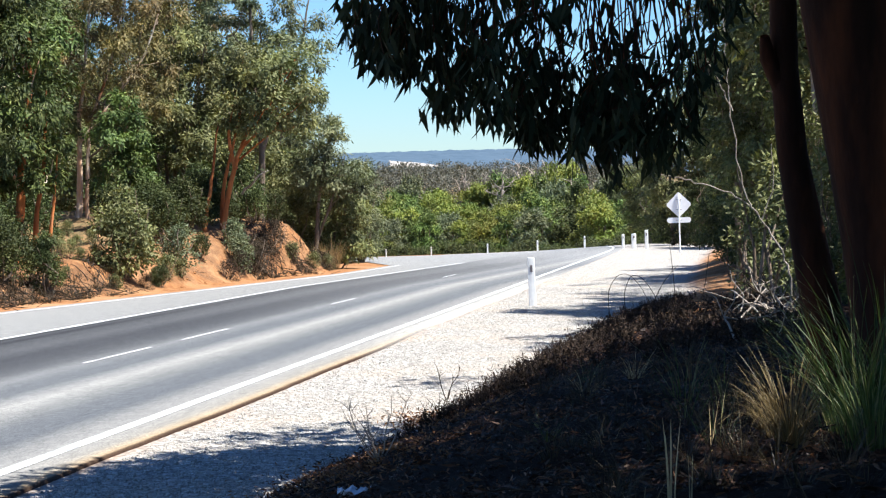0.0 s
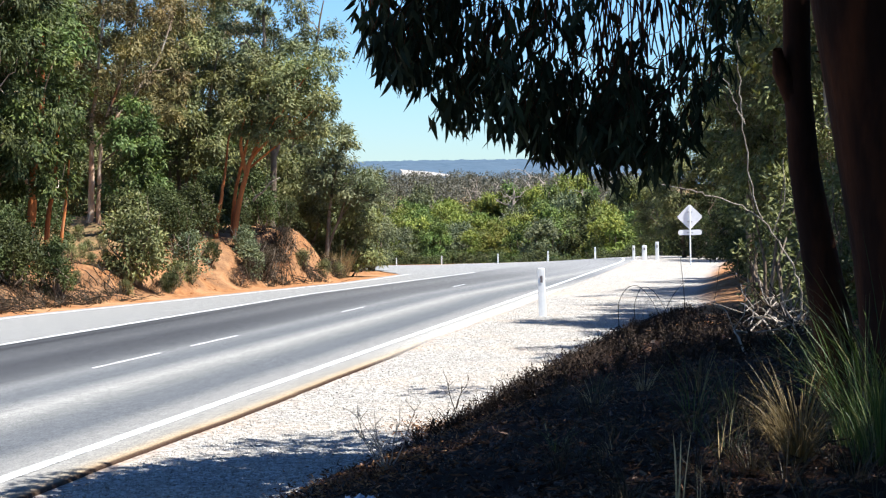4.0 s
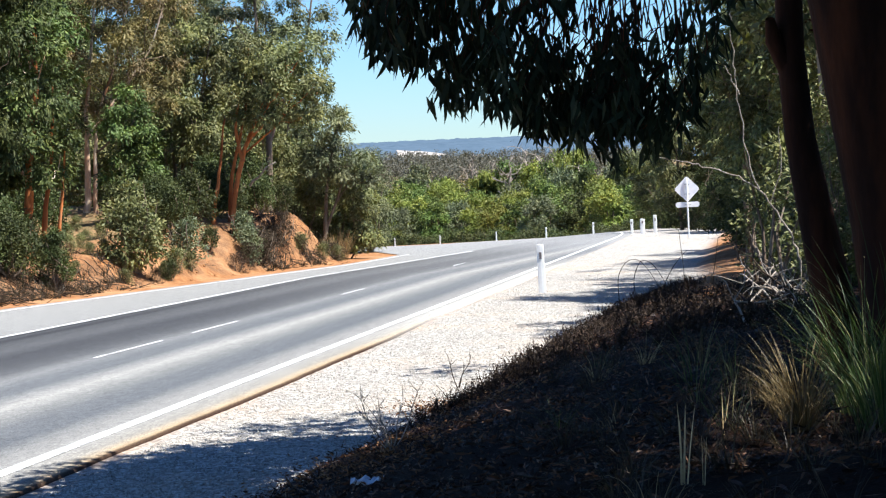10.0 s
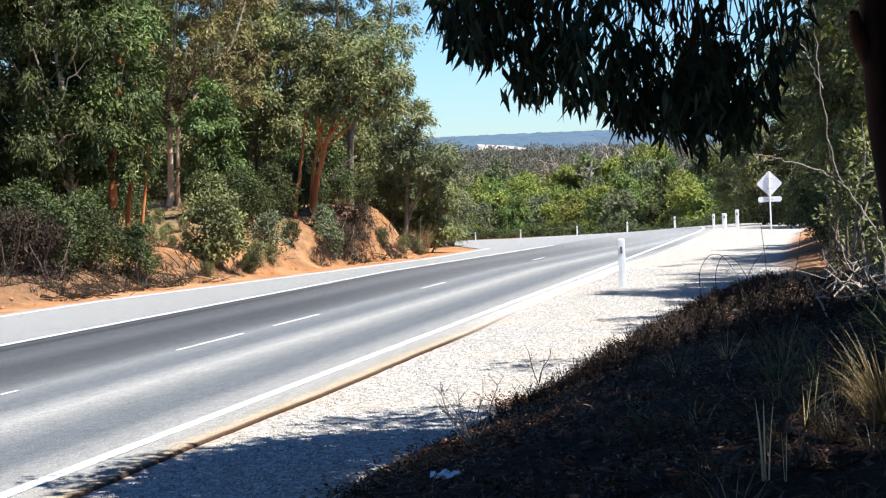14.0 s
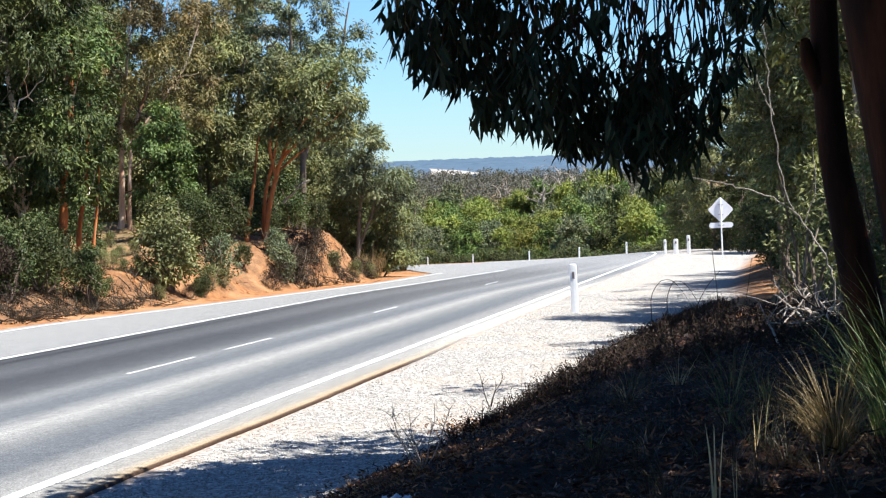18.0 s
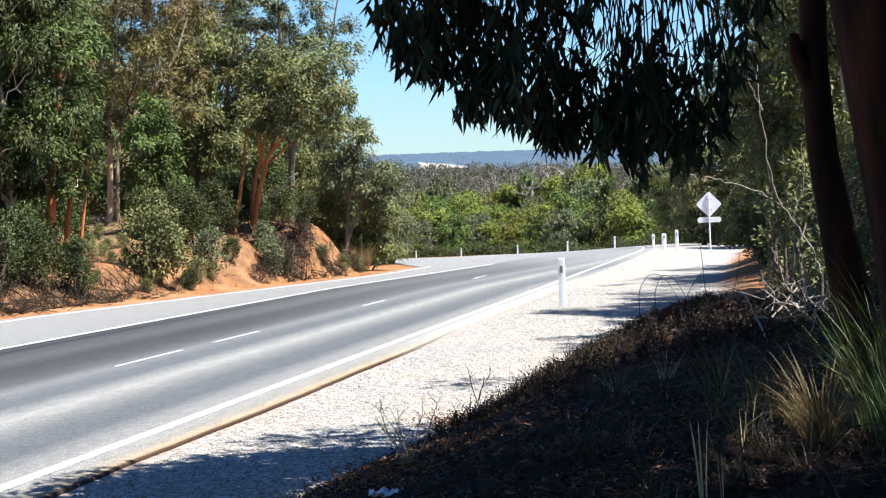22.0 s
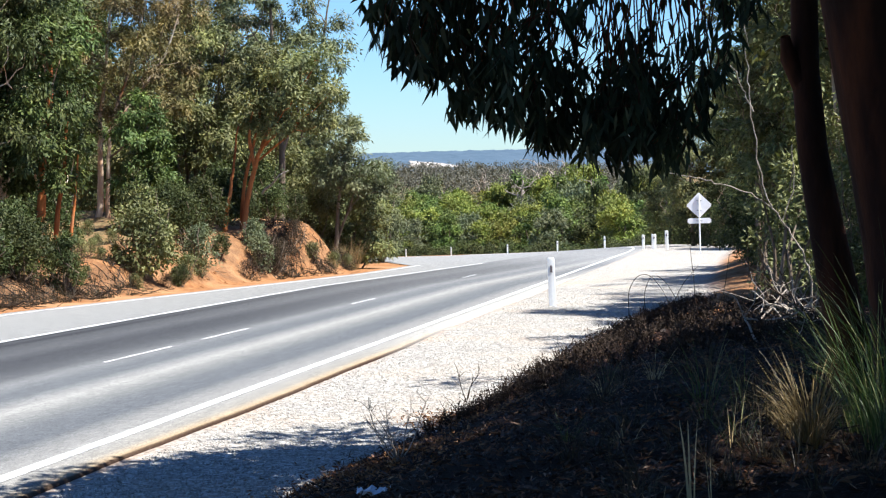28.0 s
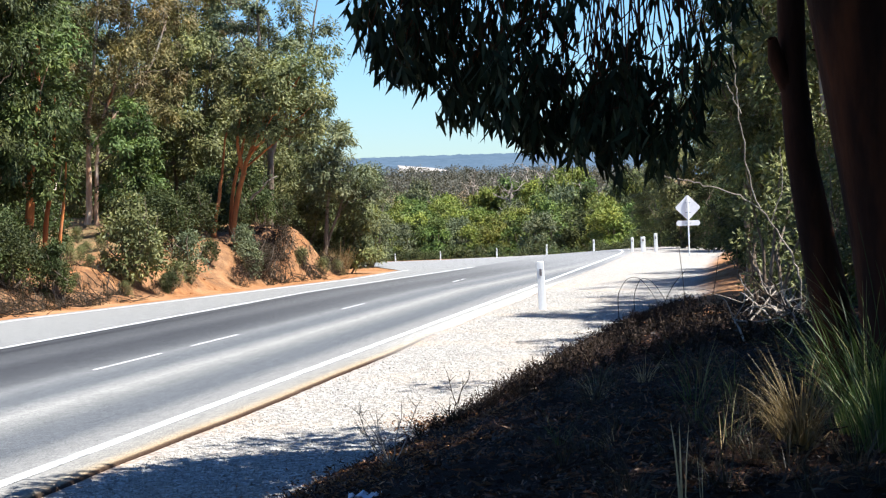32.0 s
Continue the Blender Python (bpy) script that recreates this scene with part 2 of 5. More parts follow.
BARK_RED = bark_material("orange_red_bark", [(0.09, 0.045, 0.03), (0.40, 0.13, 0.045), (0.62, 0.22, 0.075), (0.68, 0.42, 0.27)], 1.8)
BARK_WHITE = bark_material("pale_gum_bark", [(0.42, 0.17, 0.07), (0.62, 0.46, 0.33), (0.76, 0.69, 0.60)], 2.0)
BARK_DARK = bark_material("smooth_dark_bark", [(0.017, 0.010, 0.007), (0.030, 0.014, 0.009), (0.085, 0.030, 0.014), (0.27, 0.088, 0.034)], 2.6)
TWIG_PALE = bark_material("bleached_wood", [(0.21, 0.17, 0.135), (0.33, 0.28, 0.23), (0.48, 0.42, 0.36)], 14.0)
TWIG_DARK = bark_material("dark_twig", [(0.022, 0.016, 0.012), (0.045, 0.033, 0.024), (0.085, 0.062, 0.045)], 14.0)
WHITE_POST = plain_material("white_plastic", (0.74, 0.74, 0.72), (0.84, 0.84, 0.82), 12.0, 0.5)
REFLECTOR = plain_material("dark_reflector", (0.10, 0.09, 0.09), (0.18, 0.15, 0.15), 40.0, 0.3)
ALU = plain_material("bare_aluminium", (0.80, 0.81, 0.82), (0.88, 0.88, 0.88), 6.0, 0.6, 0.1)
GALV = plain_material("galvanised_steel", (0.36, 0.37, 0.38), (0.52, 0.53, 0.54), 14.0, 0.5, 0.5)
GRASS_GREEN = grass_material("green_grass", [(0.022, 0.044, 0.008), (0.045, 0.080, 0.014), (0.095, 0.130, 0.030), (0.30, 0.27, 0.11)])
# dark copy of the dry grass, with the mound's shade in its tones
GRASS_DULL = grass_material("shade_toned_dry_grass", [(0.018, 0.014, 0.008), (0.038, 0.028, 0.014), (0.085, 0.062, 0.030), (0.022, 0.026, 0.010)])
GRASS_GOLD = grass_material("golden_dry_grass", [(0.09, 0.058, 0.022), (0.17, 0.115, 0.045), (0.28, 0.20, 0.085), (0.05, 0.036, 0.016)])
GRASS_STRAW = grass_material("straw_grass", [(0.24, 0.15, 0.06), (0.42, 0.29, 0.13), (0.58, 0.44, 0.23), (0.17, 0.15, 0.05)])
LITTER_RUST = grass_material("rusty_leaves", [(0.03, 0.012, 0.006), (0.09, 0.036, 0.014), (0.21, 0.088, 0.03), (0.38, 0.20, 0.085)])
# fallen leaves darkened, with the mound's shade in the colour
LITTER = grass_material("shade_dark_fallen_leaves", [(0.012, 0.006, 0.004), (0.022, 0.011, 0.006), (0.055, 0.024, 0.011), (0.20, 0.095, 0.045)])
STONE = plain_material("pale_gravel_stone", (0.16, 0.145, 0.122), (0.54, 0.51, 0.46), 30.0, 0.9)
# distance haze is put into the hill's base colour as blue
HILL = plain_material("far_forest_haze_blue", (0.052, 0.082, 0.115), (0.074, 0.108, 0.145), 0.02, 1.0)
FIELD = plain_material("pale_bare_field", (0.27, 0.245, 0.22), (0.44, 0.40, 0.355), 0.06, 1.0)
PAPER = plain_material("crumpled_white_paper", (0.42, 0.45, 0.50), (0.55, 0.58, 0.63), 30.0, 0.8)


# ---- mesh helpers ----
def mesh_np(name, verts, faces, mat=None, smooth=False):
    """A mesh from an array of corners and an array of faces with equal corner counts."""
    verts, faces = np.asarray(verts, np.float32), np.asarray(faces, np.int32)
    me = bpy.data.meshes.new(name)
    n, k = faces.shape
    me.vertices.add(len(verts))
    me.vertices.foreach_set("co", verts.ravel())
    me.loops.add(n * k)
    me.loops.foreach_set("vertex_index", faces.ravel())
    me.polygons.add(n)
    me.polygons.foreach_set("loop_start", np.arange(0, n * k, k, dtype=np.int32))
    me.update(calc_edges=True)
    if smooth:
        me.polygons.foreach_set("use_smooth", np.ones(n, bool))
    if mat:
        me.materials.append(mat)
    return me


def merge(pieces):
    """Joins (verts, faces) pieces."""
    vs, fs, n = [], [], 0
    for v, f in pieces:
        vs.append(v)
        fs.append(np.asarray(f) + n)
        n += len(v)
    return np.concatenate(vs), np.concatenate(fs)


def part_np(name, piece, mat, parent, label="", smooth=False):
    ob = new(name, mesh_np(name, piece[0], piece[1], mat, smooth))
    ob.parent = parent
    return tagged(ob, label)


def part(name, bm, mat, parent, label=""):
    me = bpy.data.meshes.new(name)
    bm.to_mesh(me)
    bm.free()
    me.materials.append(mat)
    ob = new(name, me)
    ob.parent = parent
    return tagged(ob, label)


def tube(path, radii, sides=7):
    """A tapering tube along a path, closed to a point at its end."""
    p = np.asarray(path, float)
    r = np.broadcast_to(np.asarray(radii, float), (len(p),))
    t = np.gradient(p, axis=0)
    t /= np.linalg.norm(t, axis=1, keepdims=True) + 1e-9
    ref = np.array([1.0, 0.1, 0]) if abs(t[:, 2]).mean() > 0.6 else np.array([0, 0.1, 1.0])
    a = np.cross(t, ref)
    a /= np.linalg.norm(a, axis=1, keepdims=True) + 1e-9
    b = np.cross(t, a)
    ang = np.linspace(0, 2 * np.pi, sides, endpoint=False)
    ring = a[:, None] * np.cos(ang)[None, :, None] + b[:, None] * np.sin(ang)[None, :, None]
    v = (p[:, None] + ring * r[:, None, None]).reshape(-1, 3)
    k = len(p)
    i, j = np.meshgrid(np.arange(k - 1), np.arange(sides), indexing="ij")
    j2 = (j + 1) % sides
    f = np.stack([i * sides + j, i * sides + j2, (i + 1) * sides + j2, (i + 1) * sides + j], -1).reshape(-1, 4)
    return v, f


def unit(v):
    return v / (np.linalg.norm(v, axis=-1, keepdims=True) + 1e-9)


def leaves(rng, pts, length, width, droop=0.6, out=None):
    """Lance-shaped leaves at the points, hanging by droop and turned at random."""
    n = len(pts)
    d = rng.normal(size=(n, 3))
    if out is not None:
        d += out * 0.8
    d = unit(unit(d) + np.array([0, 0, -1.0]) * droop)
    face = rng.normal(size=(n, 3))
    if out is not None:
        face = face * 0.55 + out + np.array([0, 0, 0.45])
    s = unit(np.cross(d, face))
    l = (length * rng.uniform(0.7, 1.25, n))[:, None]
    w = (width * rng.uniform(0.7, 1.25, n))[:, None]
    nrm = np.cross(d, s)
    mid = pts + d * l * 0.42
    v = np.stack([pts, mid + s * w * 0.5 + nrm * w * 0.12, pts + d * l, mid - s * w * 0.5 + nrm * w * 0.12], 1).reshape(-1, 3)
    return v, np.arange(4 * n).reshape(n, 4)


def clump(rng, centre, r, count, flat=0.75):
    """Points of a leafy clump, denser towards its outside; and their ways outwards."""
    d = unit(rng.normal(size=(count, 3)))
    rad = r * rng.uniform(0.15, 1.0, count) ** 0.45
    rad *= 1 + 0.35 * np.sin(3 * np.arctan2(d[:, 1], d[:, 0]) + rng.uniform(0, 6)) * (1 - abs(d[:, 2]))
    p = d * rad[:, None]
    p[:, 2] *= flat
    return centre + p, d


def bent(rng, a, b, k=6, wobble=0.08, sag=0.0):
    a, b = np.asarray(a, float), np.asarray(b, float)
    t = np.linspace(0, 1, k)[:, None]
    l = np.linalg.norm(b - a)
    p = a + (b - a) * t
    v1, v2, v3 = rng.normal(size=(3, 3)) * wobble * l
    p += np.sin(np.pi * t) * v1 + np.sin(2 * np.pi * t) * v2 * 0.7 + np.sin(3 * np.pi * t) * v3 * 0.35
    p[:, 2] += (sag * l * np.sin(np.pi * t))[:, 0]
    return p


def make_tree(name, seed, h, spread, r, bark, leaf_mat, lean=(0.0, 0.0), crown_from=0.4, limbs=7, clumps=4, count=130,
              leaf=(0.17, 0.05), clump_r=0.75, droop=0.6, stems=1, limb_bark=None, bend=0.05):
    """A gum tree: bent trunk(s), limbs that fork into twigs, and a leafy mass on each limb."""
    rng = np.random.default_rng(seed)
    root = new(name)
    tops = []
    for s in range(stems):
        ang = rng.uniform(0, 6.28)
        fan = 0.0 if stems == 1 else 0.16 * h
        top = np.array([lean[0] * h + fan * math.cos(ang), lean[1] * h + fan * math.sin(ang), h * 0.82])
        path = bent(rng, (0.12 * s, 0, -0.25), top, 9, bend)
        rad = r * (0.85 ** s) * np.linspace(1.0, 0.22, 9)
        rad[0] *= 1.25
        part_np("trunk", tube(path, rad, 9), bark, root, smooth=True)
        tops.append((path, rad))
    for i in range(limbs):
        path, rad = tops[i % stems]
        t = crown_from + (1 - crown_from) * (i + 0.6) / limbs
        q = t / 0.98 * 8
        j = min(int(q), 7)
        start = path[j] + (path[j + 1] - path[j]) * (q - j)
        az = i * 2.4 + rng.uniform(-0.4, 0.4) + seed
        shape = 0.55 + 0.45 * math.sin(math.pi * min(1.0, 0.25 + 0.75 * (t - crown_from) / (1.001 - crown_from)))
        reach = spread * 0.5 * shape * rng.uniform(0.75, 1.15)
        rise = h * rng.uniform(0.06, 0.2)
        end = start + np.array([math.cos(az) * reach, math.sin(az) * reach, rise])
        if i == limbs - 1:
            end = start + np.array([0.1 * reach, 0.1 * reach, h * 0.16])
        lp = bent(rng, start, end, 6, 0.09, 0.06)
        r0 = max(0.02, rad[j] * 0.6)
        wood = [tube(lp, np.linspace(r0, r0 * 0.25, 6), 6)]
        leafy = []
        for c in range(clumps):
            f = 1.0 if c == 0 else rng.uniform(0.35, 1.05)
            base = lp[min(5, int(f * 5))]
            off = rng.normal(size=3) * np.array([0.8, 0.8, 0.55]) * spread * 0.14
            centre = base + off + np.array([0, 0, 0.1 * clump_r])
            if c:
                wood.append(tube(bent(rng, lp[min(4, int(f * 4))], centre, 4, 0.08), np.linspace(r0 * 0.45, 0.012, 4), 4))
            pts, out = clump(rng, centre, clump_r * rng.uniform(0.6, 1.2), int(count * rng.uniform(0.7, 1.3)))
            leafy.append(leaves(rng, pts, leaf[0], leaf[1], droop, out))
        limb = part_np("limb", merge(wood), limb_bark or bark, root, smooth=True)
        part_np("foliage", merge(leafy), leaf_mat, limb)
    return root


def leafy_mass(rng, c, r, sprays, count, leaf, droop, flat=0.75):
    """A rounded mass of foliage: hanging sprays of leaves over a dome, open underneath."""
    d = unit(rng.normal(size=(sprays, 3)))
    d[:, 2] = np.abs(d[:, 2]) * 1.1 - 0.3
    d = unit(d)
    cs = c + d * r * rng.uniform(0.4, 1.0, (sprays, 1)) * np.array([1, 1, flat])
    pts = np.repeat(cs, count, 0) + rng.normal(size=(sprays * count, 3)) * np.array([0.17, 0.17, 0.22]) * r
    return leaves(rng, pts, leaf[0], leaf[1], droop, unit(pts - c))


def crown_places(rng, levels, n, sep):
    """Places of leafy masses in a crown given by levels: height, least x, greatest x, half depth."""
    z, x0, x1, dp = np.array(levels, float).T
    got = []
    for _ in range(n * 40):
        h = rng.uniform(z[0], z[-1])
        a, b, k = np.interp(h, z, x0), np.interp(h, z, x1), np.interp(h, z, dp)
        u = rng.uniform(-1, 1)
        p = np.array([(a + b) / 2 + u * (b - a) / 2, rng.uniform(-1, 1) * k * math.sqrt(1 - u * u), h])
        if all(np.linalg.norm(p - q) > sep for q in got):
            got.append(p)
            if len(got) == n:
                break
    return got


def make_gum(name, seed, trunks, levels, n, bark, leaf_mat, r=0.65, sep=0.8, sprays=11, count=42, leaf=(0.15, 0.042), droop=0.8, limb_bark=None, fork=3, keep=None):
    """A gum tree from its trunks (a path and a foot radius each) and a crown of leafy masses on forking limbs."""
    rng = np.random.default_rng(seed)
    root = new(name)
    paths = []
    for pts, r0 in trunks:
        p = np.array(pts, float)
        t = np.linspace(0, len(p) - 1, 4 * len(p))
        fine = np.stack([np.interp(t, np.arange(len(p)), p[:, k]) for k in range(3)], 1)
        for _ in range(3):
            fine[1:-1] = (fine[:-2] + 2 * fine[1:-1] + fine[2:]) / 4
        fine[1:-1] += rng.normal(size=(len(fine) - 2, 3)) * r0 * 0.12
        rad = r0 * np.linspace(1.0, 0.25, len(fine))
        rad[0] *= 1.3
        part_np("trunk", tube(fine, rad, 9), bark, root, smooth=True)
        paths.append((fine, rad))
    left = crown_places(rng, levels, n, sep)
    while left:
        first = left.pop(0)
        left.sort(key=lambda q: np.linalg.norm(q - first))
        group = [first] + [left.pop(0) for _ in range(min(fork - 1, len(left)))]
        mid = sum(group) / len(group)
        best = None
        for fine, rad in paths:
            for q, k in zip(fine, rad):
                miss = math.hypot(*(mid - q)[:2]) + 2.0 * abs(mid[2] - q[2] - 0.55 * math.hypot(*(mid - q)[:2]) - 0.5)
                if best is None or miss < best[0]:
                    best = (miss, q, k)
        _, start, k = best
        k = min(max(0.022, k * 0.6), 0.07)
        node_at = start + (mid - start) * 0.6
        wood = [tube(bent(rng, start, node_at, 6, 0.07, -0.04), np.linspace(k, k * 0.6, 6), 6)]
        leafy = []
        for c in group:
            if keep and not keep(c, r):
                continue
            wood.append(tube(bent(rng, node_at, c, 5, 0.08), np.linspace(k * 0.6, 0.010, 5), 5))
            leafy.append(leafy_mass(rng, c, r * rng.uniform(0.75, 1.2), sprays, count, leaf, droop))
        limb = part_np("limb", merge(wood), limb_bark or bark, root, smooth=True)
        if leafy:
            part_np("foliage", merge(leafy), leaf_mat, limb)
    return root


def make_shrub(name, seed, h, w, leaf_mat, bark=None, stems=6, clumps=14, count=110, leaf=(0.10, 0.035), droop=0.15, fill=0.32):
    """A shrub: stems that fan from the base, leafy clumps over the whole height."""
    rng = np.random.default_rng(seed)
    root = new(name)
    leafy = []
    ends = []
    for i in range(stems):
        az = 6.283 * i / stems + rng.uniform(-0.4, 0.4)
        end = np.array([math.cos(az) * w * 0.34, math.sin(az) * w * 0.34, h * rng.uniform(0.6, 0.9)])
        sp = bent(rng, (0, 0, -0.08), end, 5, 0.07)
        part_np("stem", tube(sp, np.linspace(0.018 * h ** 0.5 + 0.01, 0.006, 5), 5), bark or BARK_GREY, root)
        ends.append(sp)
    for c in range(clumps):
        sp = ends[c % stems]
        u, az = rng.uniform(0.12, 1.0), rng.uniform(0, 6.283)
        rad = w * 0.36 * math.sqrt(max(0.08, 1 - (2 * u - 0.85) ** 2)) * rng.uniform(0.5, 1.05)
        centre = np.array([math.cos(az) * rad, math.sin(az) * rad, u * h * 0.86])
        pts, out = clump(rng, centre, fill * w * 0.5 * rng.uniform(0.7, 1.25) + 0.04, count, 0.9)
        pts[:, 2] = np.maximum(pts[:, 2], 0.02)
        leafy.append(leaves(rng, pts, leaf[0], leaf[1], droop, out))
    part_np("foliage", merge(leafy), leaf_mat, root)
    return root


def blades(rng, count, base_r, length, width, lean=0.5, arch=0.6, seg=5, way=None):
    """Grass blades that rise from a tuft and arch over."""
    az = rng.uniform(0, 6.283, count) if way is None else rng.normal(way, 0.7, count)
    l = length * rng.uniform(0.5, 1.1, count)
    out = np.stack([np.cos(az), np.sin(az), 0 * az], 1)
    side = np.stack([-np.sin(az), np.cos(az), 0 * az], 1)
    turn = rng.uniform(-0.8, 0.8, count)[:, None]
    side = unit(side * np.cos(turn) + out * np.sin(turn))
    base = out * (base_r * rng.uniform(0, 1, count) ** 0.5)[:, None]
    ln, ar = (lean * rng.uniform(0.2, 1.2, count))[:, None], (arch * rng.uniform(0.2, 1.3, count))[:, None]
    v, k = [], seg + 1
    pos = base.copy()
    for i in range(k):
        t = i / seg
        w = (width * (1 - t) ** 0.6 * 0.5 + 0.0004)
        v += [pos - side * w, pos + side * w]
        ang = ln + ar * t * 1.4
        pos = pos + (out * np.sin(ang) + np.array([0, 0, 1.0]) * np.cos(ang)) * (l / seg)[:, None]
    v = np.stack(v, 1).reshape(-1, 3)
    f = []
    for i in range(seg):
        o = np.arange(count) * 2 * k + 2 * i
        f.append(np.stack([o, o + 1, o + 3, o + 2], 1))
    return v, np.concatenate(f)


# ---- the lie of the land ----
def smooth(t):
    t = np.clip(t, 0, 1)
    return t * t * (3 - 2 * t)


def edge_x(y):
    """The white line on the near side of the road."""
    y = np.asarray(y, float)
    return -3.42 + 0.138 * (y - 15.1) - np.maximum(y - 100, 0) ** 2 / 660


def road_z(x, y):
    x, y = np.asarray(x, float), np.asarray(y, float)
    d = 1.952 + 0.031 * y
    e = np.where(y < 150, 0.00022 * np.maximum(y - 100, 0) ** 2, 0.55 + 0.0265 * (y - 150))
    bank = 0.062 * smooth((y - 85) / 60) * np.clip(edge_x(y) - x, -3, 14)
    return EYE[2] - d - e - bank


def left_width(y):
    """From the near white line to the outer line on the far side."""
    return np.interp(y, [0, 41, 67, 78, 84, 90, 100, 400], [9.5, 9.4, 7.1, 7.0, 9.0, 14.0, 24.0, 30.0])


def hook(y):
    """How far the far lane's line and wheel tracks draw in towards the near line before the junction."""
    return -np.interp(y, [0, 55, 80, 110], [0, 0, 1.35, 2.6])


def toe_left(y):
    return edge_x(y) - np.interp(y, [0, 43, 60, 70, 75, 90, 130], [10.6, 10.35, 9.0, 8.1, 12.5, 30.0, 44.0])


def toe_right(y):
    return np.interp(y, [-40, 0, 13.5, 19.5, 31, 38, 49, 57, 63, 78, 105, 140], [-7, -3.9, -1.22, 0.15, 2.25, 3.8, 6.3, 7.1, 8.1, 10.2, 14.5, 19])


def ground_z(x, y):
    x, y = np.broadcast_arrays(np.asarray(x, float), np.asarray(y, float))
    yr = np.clip(y, -60, 330)
    base = road_z(x, yr)
    xe = edge_x(yr)
    on_road = (x > xe - left_width(yr) - 0.38) & (x < xe + 0.15)
    z = base - 0.010 - 0.016 * smooth((40 - yr) / 18) * (x > xe)
    z = np.where(on_road, base - 0.12, z)
    # far bank and the rise behind it
    w = toe_left(yr) - x
    plateau = EYE[2] - np.interp(yr, [40, 48, 54, 60, 66, 80], [3.0, 2.72, 2.72, 2.58, 2.33, 2.35]) + 0.035 * np.clip(w, 0, 22)
    rise = np.maximum(plateau - base, 0.25)
    z = np.where(w > 0, base + rise * smooth(w / (1.9 + 0.5 * np.sin(y * 0.55) + 0.3 * np.sin(y * 1.3 + 1) + 0.12 * np.sin(y * 3.1))) * smooth((120 - yr) / 40), z)
    # mound on the near side
    w = x - toe_right(yr)
    top = EYE[2] - np.interp(yr, [6, 14, 20, 40, 60, 90], [1.08, 1.17, 1.56, 3.12, 3.25, 3.1])
    rise = np.maximum(top - base, 0.2) * smooth((170 - yr) / 50)
    z = np.where(w > 0, base + rise * (1 - np.exp(-0.36 * np.clip(w, 0, 60) / np.maximum(rise, 0.3))), z)
    # the outer side of the bend falls into the valley
    fall = np.clip(x - xe - 3.2, 0, 60) * smooth((yr - 125) / 30)
    z = z - 0.18 * fall
    r = np.hypot(x, y)
    far = EYE[2] - np.interp(r, [300, 450, 700, 1000, 1800, 2450, 2800, 3300, 3700, 4600], [17, 18, 13, 12, 17, 18.0, 8.6, 5, 1, 1])
    far = far + 3.0 * np.sin(x * 0.0031 + 1.0) * smooth((r - 2800) / 800)
    t = smooth((r - 270) / 60)
    z = z * (1 - t) + far * t
    return z


def mound_noise(x, y):
    return 0.035 * np.sin(x * 3.1 + 0.7 * y) * np.sin(y * 2.3 - 0.6 * x) + 0.02 * np.sin(x * 7.3 + 1.1) * np.sin(y * 6.1)


def full_z(x, y):
    x, y = np.asarray(x, float), np.asarray(y, float)
    soft = np.clip(np.maximum(x - toe_right(y), toe_left(y) - x), 0, 1)
    rough = np.clip(toe_left(y) - x, 0, 1) * (0.08 * np.sin(x * 1.9 + y * 1.1) * np.sin(y * 1.7 - x) + 0.05 * np.sin(x * 4.3 + 1.7 * np.sin(y * 1.3)) * np.sin(y * 3.9 + x) + 0.04 * np.sin(x * 9.1 + y * 2) * np.sin(y * 7.3 - x * 2))
    return ground_z(x, y) + (mound_noise(x, y) * soft + rough) * (y < 130)


def spot(bearing, d, sink=0.0):
    """A place on the ground: bearing in thousandths of the distance, to the right of straight ahead."""
    x = bearing * d / 1000
    return Vector((x, d, float(full_z(x, d)) - sink))


def grid(xs, ys, zfun):
    gx, gy = np.meshgrid(xs, ys)
    v = np.stack([gx, gy, zfun(gx, gy)], -1).reshape(-1, 3)
    nx, ny = len(xs), len(ys)
    i, j = np.meshgrid(np.arange(ny - 1), np.arange(nx - 1), indexing="ij")
    f = np.stack([i * nx + j, i * nx + j + 1, (i + 1) * nx + j + 1, (i + 1) * nx + j], -1).reshape(-1, 4)
    return v, f


